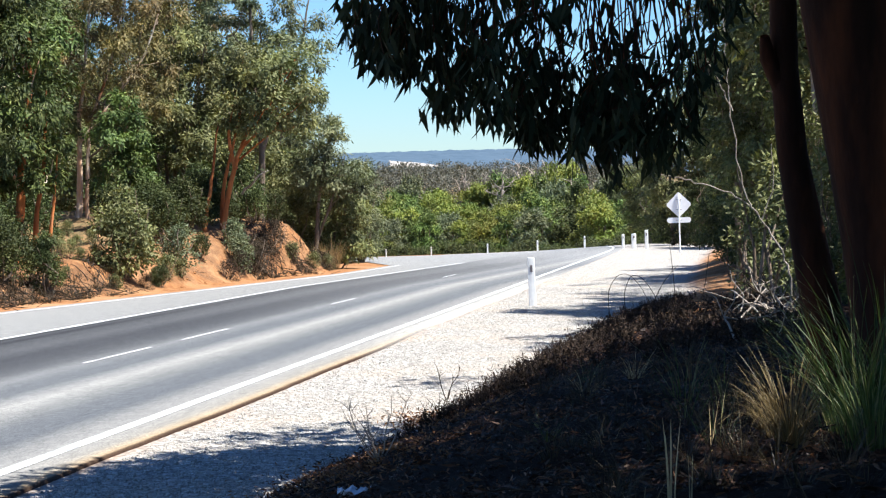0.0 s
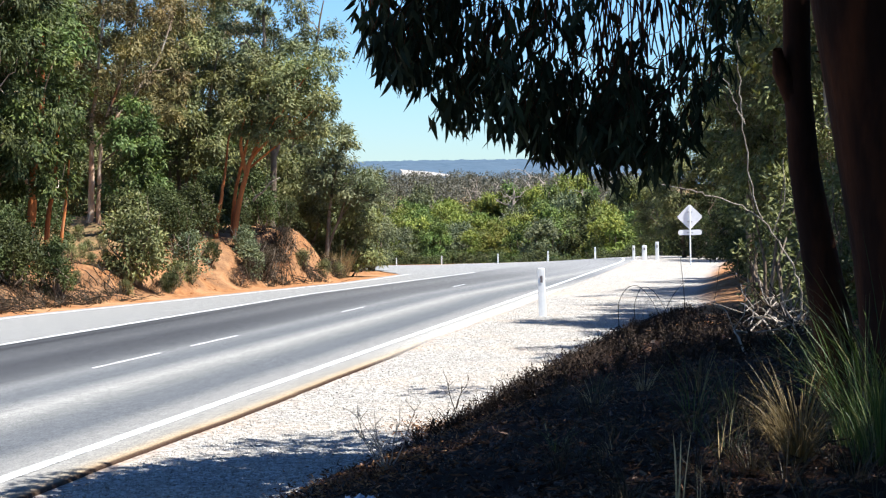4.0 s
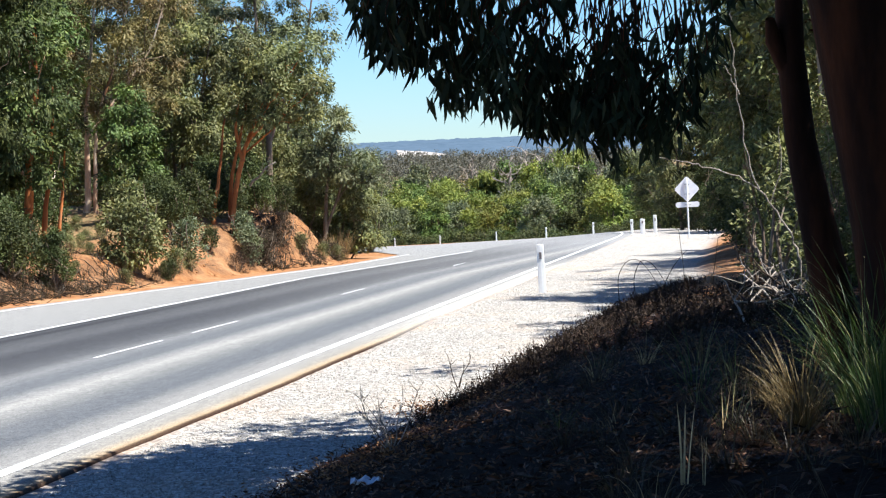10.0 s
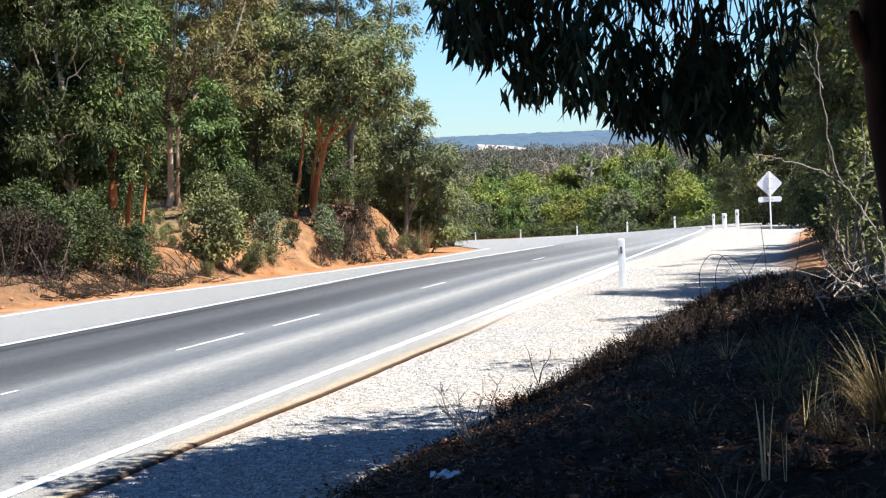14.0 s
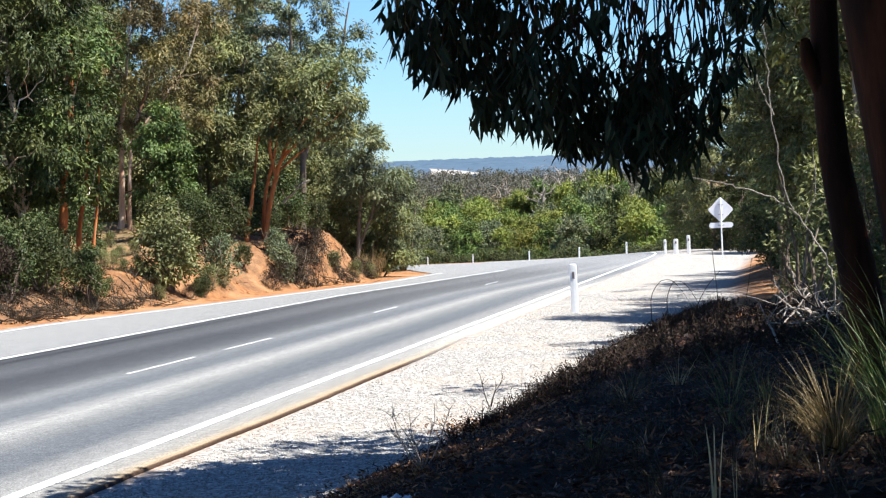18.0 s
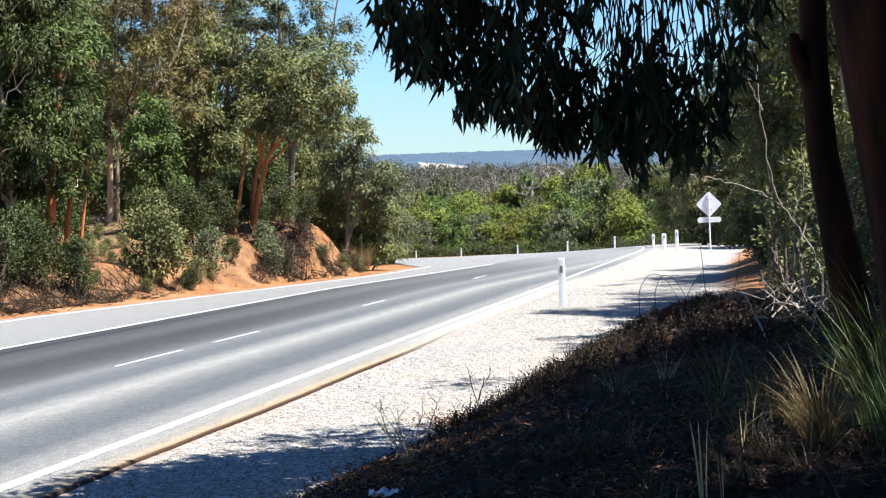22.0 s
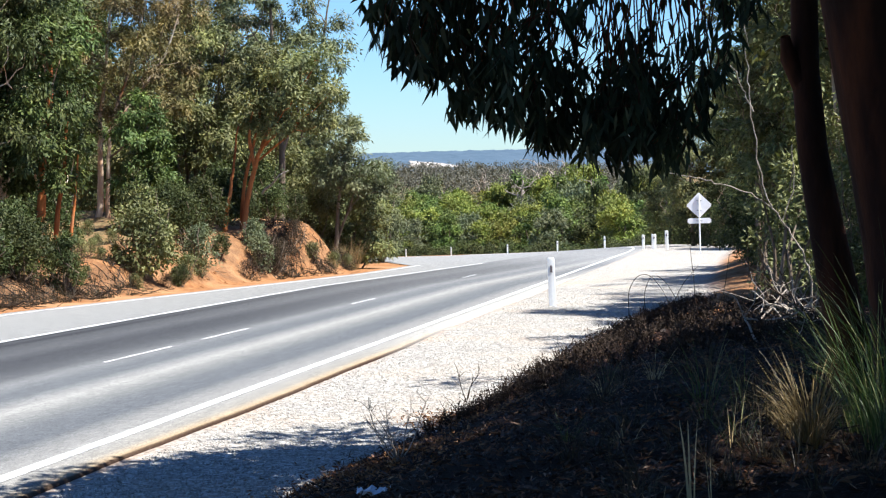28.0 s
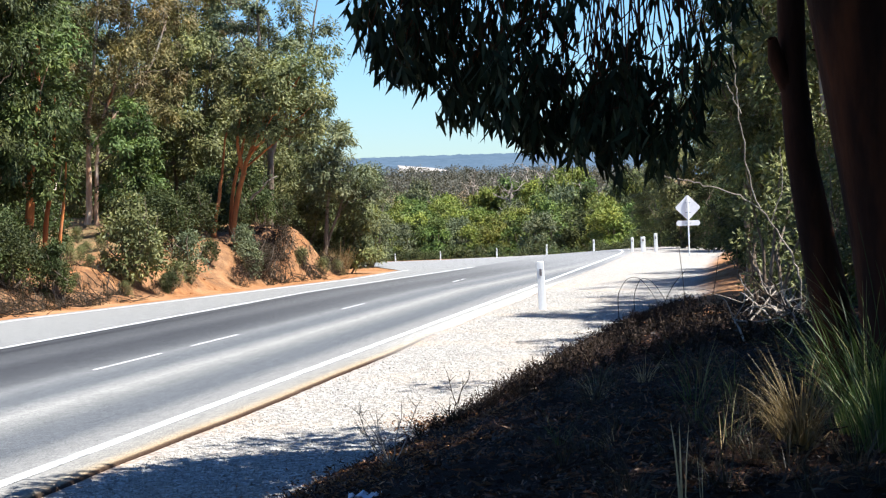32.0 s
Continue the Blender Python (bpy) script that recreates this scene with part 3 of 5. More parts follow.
def build_ground():
    out = np.geomspace(62, 4600, 34)
    xs = np.concatenate([-out[::-1], np.arange(-60, -17, 1.0), np.arange(-17, 17, 0.22), np.arange(17, 60, 1.0), out])
    ys = np.concatenate([-np.geomspace(32, 4600, 20)[::-1], np.arange(-30, 4, 1.5), np.arange(4, 84, 0.3), np.arange(84, 300, 1.6), np.geomspace(300, 4600, 60)])
    v, f = grid(xs, ys, full_z)
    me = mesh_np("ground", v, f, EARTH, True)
    x, y, r = v[:, 0], v[:, 1], np.hypot(v[:, 0], v[:, 1])
    xe = edge_x(np.clip(y, -60, 330))
    wr, wl = x - toe_right(y), toe_left(y) - x
    masks = {
        "gravel": smooth((x - xe - 0.3) / 0.3) * smooth((-wr + 0.5) / 0.8) * (y < 240) * smooth((15 - (x - xe)) / 2),
        "silt": np.exp(-((x - xe - 0.60) / 0.13) ** 2) * 0.10 * (y < 60),
        # litter also lays the mound's shade tone right to its foot
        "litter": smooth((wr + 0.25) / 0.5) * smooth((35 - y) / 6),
        "bank": smooth(wl / 0.6) * (y < 90),
        # duff: brown litter, its tone also serving for tree shade on the low bank
        "duff": smooth((51 - y) / 5) * smooth(wl / 0.8) * 0.9,
        "bush": np.maximum(smooth((wl - 2.0) / 2.5) * 0.8, np.maximum(smooth((r - 150) / 40) * (x > xe + 5), smooth((r - 260) / 30))),
    }
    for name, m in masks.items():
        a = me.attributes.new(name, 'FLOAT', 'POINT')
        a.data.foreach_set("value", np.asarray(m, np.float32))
    ob = tagged(new("ground", me), "red earth and pale gravel verge with leaf litter", "ground", kind="structure")
    return ob


build_ground()


def strip(x_of, half, ys, lift, cross=1):
    y = np.asarray(ys, float)
    xs = np.stack([x_of(y) - half + 2 * half * i / cross for i in range(cross + 1)], 1)
    yy = np.repeat(y[:, None], cross + 1, 1)
    z = road_z(xs, yy) + lift
    v = np.stack([xs, yy, z], -1).reshape(-1, 3)
    n, k = len(y), cross + 1
    i, j = np.meshgrid(np.arange(n - 1), np.arange(cross), indexing="ij")
    f = np.stack([i * k + j, i * k + j + 1, (i + 1) * k + j + 1, (i + 1) * k + j], -1).reshape(-1, 4)
    return v, f


def build_road():
    ys = np.concatenate([np.arange(-40, 8, 4.0), np.arange(8, 60, 0.25), np.arange(60, 330, 1.5)])
    rng = np.random.default_rng(4)
    k = 48
    jag = 0.040 * np.sin(ys * 0.27 + 0.8) + 0.018 * np.sin(ys * 0.7) + 0.004 * np.sin(ys * 2.6 + 1) + 0.003 * rng.normal(size=len(ys))
    right = edge_x(ys) + 0.55 + jag * (ys < 60)
    left = edge_x(ys) - left_width(ys) - 0.35
    t = np.linspace(0, 1, k)[None]
    xs = left[:, None] + (right - left)[:, None] * t
    yy = np.repeat(ys[:, None], k, 1)
    z = road_z(xs, yy)
    v = np.stack([xs, yy, z], -1)
    skirt = v[:, -1:].copy()
    skirt[..., 0] += 0.03
    skirt[..., 2] -= 0.11
    v = np.concatenate([v, skirt], 1)
    n, kk = len(ys), k + 1
    i, j = np.meshgrid(np.arange(n - 1), np.arange(k), indexing="ij")
    f = np.stack([i * kk + j, i * kk + j + 1, (i + 1) * kk + j + 1, (i + 1) * kk + j], -1).reshape(-1, 4)
    me = mesh_np("road", v.reshape(-1, 3), f, ASPHALT, True)
    uv = me.uv_layers.new(name="UVMap")
    lat = (v[..., 0] - edge_x(ys)[:, None] + hook(ys)[:, None] + 9.9) / 10.55
    lat[:, :-1] -= (jag * (ys < 60))[:, None] / 10.55 * t ** 20
    lat[:, -1] = 1.0
    u_all = np.minimum(lat, np.where(ys > 110, 0.93, 1.0)[:, None])
    v_all = np.repeat(ys[:, None], kk, 1)
    co = np.stack([u_all.ravel()[f.ravel()], v_all.ravel()[f.ravel()]], -1)
    uv.data.foreach_set("uv", co.astype(np.float32).ravel())
    road = tagged(new("road", me), "grey chip-seal road with dark wheel tracks, bending away", "road", kind="structure")
    far = np.concatenate([np.arange(-30, 60, 1.0), np.arange(60, 326, 3.0)])
    part_np("edge_line", strip(lambda y: edge_x(y), 0.070, far, 0.005), PAINT, road, "worn white edge line")
    part_np("edge_line", strip(lambda y: edge_x(y) - 6.2 - hook(y), 0.065, far[far < 82], 0.005), PAINT, road, "worn white edge line")
    part_np("edge_line", strip(lambda y: edge_x(y) - left_width(y), 0.055, far[far < 79], 0.005), PAINT, road, "worn white edge line")
    for a, b in ((10.2, 13.2), (18.0, 21.0), (26.5, 29.7), (31.4, 34.4), (43.8, 46.6), (62.0, 65.0)):
        part_np("lane_dash", strip(lambda y: edge_x(y) - 3.05, 0.027, np.linspace(a, b, 4), 0.005), PAINT, road, "short white centre dash")
    return road


build_road()


# ---- guide posts and the sign ----
def make_post(w=0.155, h=1.06, t=0.045):
    root = new("guide_post")
    bm = bmesh.new()
    ring = [(-w / 2, 0), (-w / 2 + 0.012, -t / 2), (0, -t * 0.62), (w / 2 - 0.012, -t / 2), (w / 2, 0), (w / 2 - 0.012, t / 2), (-w / 2 + 0.012, t / 2)]
    levels = [(-0.25, 1.0), (h - 0.05, 1.0), (h - 0.012, 0.94), (h, 0.78)]
    rows = [[bm.verts.new((x * s, y * s, z)) for x, y in ring] for z, s in levels]
    for a, b in zip(rows, rows[1:]):
        for i in range(len(ring)):
            j = (i + 1) % len(ring)
            bm.faces.new((a[i], a[j], b[j], b[i]))
    bm.faces.new(rows[-1])
    part("post", bm, WHITE_POST, root)
    bm = bmesh.new()
    bmesh.ops.create_cube(bm, size=1, matrix=Matrix.Translation((0, -t * 0.62 - 0.003, h - 0.24)) @ Matrix.Diagonal((0.05, 0.01, 0.15, 1)))
    bmesh.ops.bevel(bm, geom=bm.edges[:], offset=0.003, affect='EDGES')
    part("reflector", bm, REFLECTOR, root, "dark rectangular reflector")
    return tagged(root, "white plastic roadside guide post with a dark reflector", "guide post", "guide posts along the road")


def build_posts():
    first = make_post()
    places = [(42.1, 1.62, 2.0), (107.5, 1.96, 1.5), (109.5, 1.22, 0.5), (111.5, 0.60, 1.0), (168.0, 1.5, 0.5), (194.0, 1.5, 0.0),
              (218.0, 1.5, 1.0), (243.0, 1.5, 0.5), (262.0, 1.5, 1.5)]
    for n, (y, off, lean) in enumerate(places):
        x = float(edge_x(y)) + off
        m = pose(x, y, float(road_z(x, y)) - 0.02, 0, -lean, -4)
        if n == 0:
            first.matrix_basis = m
        else:
            c = copy_thing(first, m)
            if n in (1, 2, 3):
                c.scale = ((1.25, 1.25, 1.0), (1.7, 1.7, 0.82), (1.0, 1.0, 0.80))[n - 1]
    x = -10.85
    copy_thing(first, pose(x, 38.0, float(ground_z(x, 38.0)) - 0.05, 0, 1, 4))


build_posts()


def build_sign():
    p = spot(121.3, 96.0)
    root = new("road_sign")
    root.matrix_basis = pose(p.x, p.y, p.z, 0, -1.5, -6)
    bm = bmesh.new()
    bmesh.ops.create_cone(bm, segments=16, radius1=0.035, radius2=0.035, depth=3.35, cap_ends=True, matrix=Matrix.Translation((0, -0.06, 1.30)))
    part("sign_pole", bm, ALU, root, "galvanised steel pole")

    def plate(name, w, h, z, turn, label):
        bm = bmesh.new()
        m = Matrix.Translation((0, 0, z)) @ Matrix.Rotation(radians(turn), 4, 'Y') @ Matrix.Diagonal((w, 0.012, h, 1))
        bmesh.ops.create_cube(bm, size=1, matrix=m)
        es = [e for e in bm.edges if abs((e.verts[0].co - e.verts[1].co).y) > 0.008]
        bmesh.ops.bevel(bm, geom=es, offset=0.05, segments=4, affect='EDGES')
        return part(name, bm, ALU, root, label)
    plate("diamond_plate", 0.9, 0.9, 2.38, 45, "bare metal back of a diamond sign")
    plate("lower_plate", 1.15, 0.26, 1.62, 0, "bare metal back of a narrow plate")
    for z, l in ((2.62, 0.26), (2.14, 0.26), (1.62, 0.3)):
        bm = bmesh.new()
        bmesh.ops.create_cube(bm, size=1, matrix=Matrix.Translation((0, -0.025, z)) @ Matrix.Diagonal((l, 0.035, 0.04, 1)))
        bmesh.ops.bevel(bm, geom=bm.edges[:], offset=0.006, affect='EDGES')
        part("bracket", bm, GALV, root)
    tagged(root, "bare metal back of a diamond road sign on a steel pole", "road sign")


build_sign()


# ---- trees on the far bank ----
def place(ob, bearing, d, turn=0.0, scale=None, sink=0.0, label="", category="tree", group=""):
    p = spot(bearing, d, sink)
    ob.matrix_basis = pose(p.x, p.y, p.z, 0, 0, turn)
    if scale:
        ob.scale = scale
    return tagged(ob, label, category, group)


def again(ob, bearing, d, turn=0.0, scale=None, sink=0.0, label=""):
    p = spot(bearing, d, sink)
    c = copy_thing(ob, pose(p.x, p.y, p.z, 0, 0, turn))
    if scale:
        c.scale = scale
    return tagged(c, label)


def far_bank_trees():
    g = "gum trees on the far bank"
    # dense green gum with orange bark over the low end of the bank
    a = make_gum("gum_tree", 11, [([(-0.15, 0, -0.3), (-0.12, 0, 1.2), (0.0, 0.1, 2.6), (0.25, 0.1, 5.0), (0.1, 0, 8.0)], 0.15),
                                  ([(0.25, 0.3, -0.3), (0.22, 0.3, 1.0), (0.5, 0.2, 2.4), (0.6, 0.2, 4.4)], 0.09),
                                  ([(0.5, 0.2, -0.3), (0.75, 0.1, 1.4), (0.9, 0.1, 3.2)], 0.06)],
                 [(1.9, -0.9, 0.8, 1.0), (3.0, -1.0, 1.0, 1.4), (4.4, -1.0, 0.95, 1.4), (6.0, -0.9, 0.8, 1.4), (8.6, -0.8, 0.6, 1.0)], 28,
                 BARK_RED, LEAF_DEEP, r=0.62, sep=0.86, sprays=16, count=46, leaf=(0.17, 0.052), limb_bark=BARK_WHITE)
    place(a, -214, 50, 0, label="dense green gum tree with orange and pale trunks", group=g)
    dark = "broad dark green gum tree with pale twisted limbs"
    k = make_gum("gum_tree", 13, [([(0, 0, -0.3), (0.2, 0, 1.8), (-0.1, 0, 3.6), (-0.5, 0, 6.0), (-0.3, 0, 8.8)], 0.17),
                                  ([(0.15, 0, 1.6), (0.9, -0.3, 3.0), (1.5, -0.4, 4.6), (1.4, 0, 7.0)], 0.10), ([(0.1, 0, 2.2), (-1.0, -0.5, 3.4), (-1.8, -0.4, 5.0)], 0.09)],
                 [(2.0, -2.2, 2.0, 1.3), (3.4, -2.6, 2.4, 2.0), (5.5, -2.6, 2.4, 2.2), (8.0, -2.0, 1.8, 1.6), (9.6, -0.8, 0.8, 0.8)], 62,
                 BARK_WHITE, LEAF_DARK_SHADE, r=0.72, sep=0.85, sprays=16, count=44, leaf=(0.17, 0.052))
    place(k, -256, 50.5, 0, label=dark, group=g)
    again(k, -238, 49.5, 60, (0.8, 0.8, 1.05))
    again(k, -230, 60, 20, (0.75, 0.75, 1.0))
    again(k, -198, 84, 110, (1.0, 1.0, 1.25))
    again(k, -176, 88, 200, (1.0, 1.0, 1.2))
    again(k, -292, 51, 250, (1.1, 1.1, 1.1))
    again(k, -226, 66, 150, (1.0, 1.0, 1.1))
    # slender brownish gum with a pale foot
    b = make_gum("gum_tree", 23, [([(-0.1, 0, -0.3), (-0.05, 0, 0.6), (0.0, 0, 2.0), (-0.05, 0, 3.2), (0.25, 0, 5.2), (0.5, 0, 8.6)], 0.13),
                                  ([(0.15, 0.1, -0.3), (0.22, 0.1, 1.6), (0.3, 0.1, 3.2), (1.1, 0.1, 5.2), (1.8, 0.1, 8.2)], 0.085),
                                  ([(0.02, 0, 2.6), (1.0, 0.2, 3.8), (2.2, 0.2, 5.4), (2.8, 0.1, 7.2)], 0.07)],
                 [(3.2, -0.5, 2.4, 1.0), (4.2, -0.9, 3.2, 1.8), (6.0, -0.9, 3.4, 2.2), (8.0, -0.8, 3.0, 2.0), (9.8, -0.2, 2.0, 1.0)], 56,
                 BARK_WHITE, LEAF_BROWN, r=0.60, sep=0.84, sprays=12, count=38, leaf=(0.16, 0.046), limb_bark=BARK_GREY)
    place(b, -184.5, 66, 0, label="slender gum tree with pale trunk and thin brownish crown", group=g)
    again(b, -148, 74, 20, (0.9, 0.9, 1.06))
    # grey many-stemmed gum in the middle of the stand
    c = make_gum("gum_tree", 35, [([(0.3 * k, 0.1 * k, -0.3), (0.3 * k + 0.1, 0, 1.5), (0.62 * k, 0.1, 3.4), (1.0 * k, 0, 6.2)], 0.09) for k in (-1.2, -0.3, 0.5, 1.4)],
                 [(1.7, -1.7, 1.5, 1.0), (2.8, -2.0, 2.0, 1.6), (4.0, -2.1, 2.2, 1.8), (5.4, -1.9, 2.0, 1.6), (7.0, -1.0, 1.2, 1.0)], 48,
                 BARK_GREY, LEAF_OLIVE, r=0.68, sep=0.80, sprays=15, count=42, leaf=(0.17, 0.052))
    place(c, -140, 70, 0, label="many-stemmed grey gum tree with drooping olive crown", group=g)
    again(c, -118, 78, 140, (1.0, 1.0, 0.9))
    again(c, -168, 80, 200, (1.1, 1.1, 1.0))
    # leaning gum with red peeling bark
    d = make_gum("gum_tree", 47, [([(0.0, 0, -0.4), (0.1, 0, 0.9), (0.42, 0, 2.2), (0.85, 0, 3.3), (1.6, 0.1, 4.3), (2.3, 0.1, 5.2)], 0.105),
                                  ([(-0.1, 0.2, -0.4), (-0.05, 0.2, 1.3), (0.3, 0.2, 2.6), (0.6, 0.2, 4.0), (0.9, 0.2, 5.2)], 0.075),
                                  ([(-0.55, -0.4, -0.4), (-0.55, -0.4, 0.45), (-0.42, -0.4, 0.95), (-0.3, -0.3, 1.9), (-0.1, -0.2, 3.4)], 0.105),
                                  ([(0.42, 0, 2.0), (0.2, 0, 2.9), (0.25, 0, 3.6), (0.5, 0, 4.6)], 0.07)],
                 [(3.2, 0.3, 2.6, 0.9), (3.9, 0.0, 3.0, 1.4), (4.8, 0.1, 3.0, 1.5), (5.7, 0.6, 2.4, 0.9)], 30,
                 BARK_RED, LEAF_OLIVE, r=0.62, sep=0.62, sprays=15, count=44, leaf=(0.16, 0.050))
    wood = tube(bent(np.random.default_rng(5), (0.65, -0.3, 1.2), (1.55, -0.7, 1.95), 6, 0.10), np.linspace(0.045, 0.02, 6), 6)
    part_np("bare_limb", wood, TWIG_PALE, d, "crooked bleached bare limb", True)
    place(d, -112, 64, 0, label="leaning gum tree with red peeling bark and olive crown", group=g)
    # taller grey gum behind it, thin against the sky
    e = make_gum("gum_tree", 59, [([(0, 0, -0.3), (0.1, 0, 2.5), (-0.2, 0, 5.0), (-0.3, 0, 9.0)], 0.15),
                                  ([(0.1, 0, 2.6), (0.8, 0, 4.2), (1.6, 0, 6.4), (1.9, 0, 8.2)], 0.09)],
                 [(4.6, -1.8, 2.2, 1.2), (5.8, -2.2, 2.7, 1.8), (7.0, -2.4, 2.3, 1.8), (8.0, -2.4, 1.4, 1.5), (9.4, -2.0, 0.5, 1.0)], 42,
                 BARK_GREY, LEAF_GREY, r=0.52, sep=0.86, sprays=12, count=38, leaf=(0.17, 0.050))
    place(e, -93, 71, 0, label="tall grey-green gum tree with thin open crown", group=g)
    again(e, -122, 76, 200, (1.0, 1.0, 1.1))
    again(e, -206, 78, 100, (1.1, 1.1, 1.1))
    # lower thin crown at the end of the stand
    f = make_gum("gum_tree", 61, [([(0, 0, -0.3), (0.1, 0, 1.5), (0.3, 0, 3.4), (0.8, 0, 5.4)], 0.10), ([(0.1, 0, 1.0), (0.7, 0, 2.6), (1.2, 0, 4.2)], 0.06)],
                 [(2.9, -0.6, 1.7, 0.9), (3.8, -0.6, 1.75, 1.2), (4.6, -0.6, 1.4, 1.1), (5.6, -0.3, 0.8, 0.6)], 19,
                 BARK_GREY, LEAF_GREY, r=0.52, sep=0.66, sprays=13, count=38, leaf=(0.17, 0.052))
    place(f, -66, 73, 0, label="small grey-green gum tree at the end of the bank", group=g)
    # leafy down to the bank
    h = make_gum("gum_tree", 63, [([(0.35 * k, 0.2 * k, -0.3), (0.5 * k, 0, 1.4), (0.8 * k, 0.1, 3.0)], 0.07) for k in (-1.2, 0.1, 1.3)],
                 [(0.4, -1.3, 1.5, 0.9), (1.6, -1.6, 1.7, 1.2), (2.8, -1.5, 1.6, 1.2), (3.9, -0.8, 1.0, 0.8)], 34,
                 BARK_GREY, LEAF_OLIVE, r=0.60, sep=0.66, sprays=15, count=42, leaf=(0.17, 0.052))
    place(h, -64, 74.5, 0, label="olive young gum leafy down to the bank", group=g)
    again(h, -80, 78, 120, (1.0, 1.0, 1.1))
    # young gums between and behind the tall ones
    y = make_gum("gum_tree", 65, [([(0, 0, -0.3), (0.05, 0, 1.6), (-0.1, 0, 3.6)], 0.06)],
                 [(0.8, -0.6, 0.6, 0.6), (2.0, -0.7, 0.7, 0.7), (3.4, -0.6, 0.5, 0.5), (4.2, -0.2, 0.2, 0.2)], 17,
                 BARK_GREY, LEAF_DEEP, r=0.48, sep=0.52, sprays=14, count=40, leaf=(0.15, 0.052))
    place(y, -163, 62, 0, label="slim bright green young gum tree", group=g)
    for bearing, dd, k in ((-152, 69, 0.8), (-126, 74, 0.95), (-236, 58, 1.0), (-272, 54, 1.0), (-284, 49, 0.8), (-74, 81, 1.1)):
        again(y, bearing, dd, bearing * 41 % 360, (k * 1.15, k * 1.15, k), label="young green gum tree in the shade of others")
    for n, (bearing, dd) in enumerate(((-290, 98), (-268, 104), (-247, 100), (-228, 106), (-212, 110), (-168, 108), (-152, 104), (-134, 108), (-116, 102), (-98, 98), (-84, 104))):
        again(c if n % 2 else h, bearing, dd, 57 * n, (1.7, 1.7, 1.15 if n % 2 else 1.7), 0.2, label="gum tree at the back of the stand")
    r = make_shrub("round_gum", 71, 5.0, 3.0, LEAF_GREY, stems=7, clumps=60, count=260, leaf=(0.12, 0.035), fill=0.26, droop=0.5)
    place(r, -42, 84, 0, sink=0.1, label="dense rounded blue-green young gum tree")
    again(r, -53, 82, 90, (0.9, 0.9, 0.85), 0.1)
    again(r, -49, 90, 190, (1.1, 1.1, 0.75), 0.1)


far_bank_trees()


def far_bank_shrubs():
    kinds = [
        make_shrub("shrub", 101, 2.3, 1.7, LEAF_OLIVE, clumps=26, count=170, leaf=(0.11, 0.045)),
        make_shrub("shrub", 103, 1.3, 1.4, LEAF_GREY, clumps=16, count=150, leaf=(0.09, 0.04)),
        make_shrub("shrub", 105, 1.0, 1.5, LEAF_DRY, clumps=16, count=150, leaf=(0.09, 0.018), droop=-0.2),
        make_shrub("shrub", 107, 1.9, 0.9, LEAF_DARK_SHADE, clumps=18, count=150, leaf=(0.09, 0.035)),
        make_shrub("shrub", 109, 1.1, 1.3, LEAF_OLIVE, clumps=14, count=130, leaf=(0.09, 0.035)),
        # dark understory shrub, also added where the bank lies in tree shade
        make_shrub("shrub", 111, 1.9, 1.8, LEAF_DARK_SHADE, clumps=26, count=170, leaf=(0.10, 0.04)),
    ]
    words = ["leafy green shrub on the red bank", "blue-grey leafy shrub on the red bank", "dry brown twiggy heath on the bank",
             "narrow dark green shrub at the bank's foot", "low olive shrub on the red bank", "dark dense shrub that also stands in for the trees' shade"]
    rows = [(0, -163, 50, 1.2), (1, -136, 51, 1.05), (4, -141, 50, 0.7), (3, -203, 47, 0.95), (1, -103, 62, 1.0), (1, -108, 63, 0.8), (2, -100, 61, 1.1), (2, -94, 63, 1.0),
            (2, -60, 72, 0.7), (5, -240, 46, 1.0), (2, -262, 44.5, 1.5), (2, -250, 44, 1.3), (2, -272, 44, 1.5),
            (5, -232, 48, 0.9), (5, -258, 47, 1.1), (3, -270, 46, 1.1), (5, -222, 49, 0.8),
            (0, -60, 79, 1.0), (5, -120, 66, 0.9), (5, -128, 68, 0.9), (4, -152, 60, 0.7), (5, -146, 64, 0.9), (4, -192, 60, 0.5), (4, -180, 58, 0.45), (4, -134, 52, 0.55),
            (5, -248, 45, 1.0),   (5, -207, 48, 0.7),
            (2, -110, 60, 0.6), (2, -88, 63.5, 1.0), (4, -77, 66.5, 0.7), (4, -66, 69, 0.6), (4, -59, 71, 0.6), (4, -147, 51, 0.5), (2, -104, 60, 0.7), (2, -97, 62.5, 0.8), (2, -64, 71, 0.8), (5, -86, 70, 0.7), (5, -79, 72, 0.8),
            (5, -124, 60, 0.45), (5, -145, 52, 0.4), (2, -144, 51, 0.5), (4, -168, 50, 0.4),
            (5, -136, 64, 0.8), (5, -168, 61, 1.0), (5, -158, 64, 1.2), (5, -150, 61, 1.0), (5, -142, 60, 0.9), (5, -132, 62, 1.0), (5, -124, 66, 1.2), (5, -210, 56, 1.0), (5, -222, 58, 1.2), (5, -104, 70, 1.2), (4, -196, 52, 0.45), (4, -190, 54, 0.4), (4, -185, 52, 0.4), (4, -198, 57, 0.5), (4, -178, 53, 0.4), (4, -193, 50, 0.35), (4, -202, 54, 0.45), (4, -187, 57, 0.4), (2, -152, 49.5, 0.4), (4, -172, 52, 0.4), (5, -156, 56, 0.6), (5, -246, 50, 1.1), (5, -112, 67, 0.8), (5, -98, 68, 0.8),
            (2, -85, 66, 0.55), (2, -91, 64.5, 0.75), (2, -77, 67.5, 0.5), (5, -227, 46, 0.9), (5, -233, 47, 1.0), (3, -221, 47, 0.9), (5, -243, 45.5, 0.8)]
    used = set()
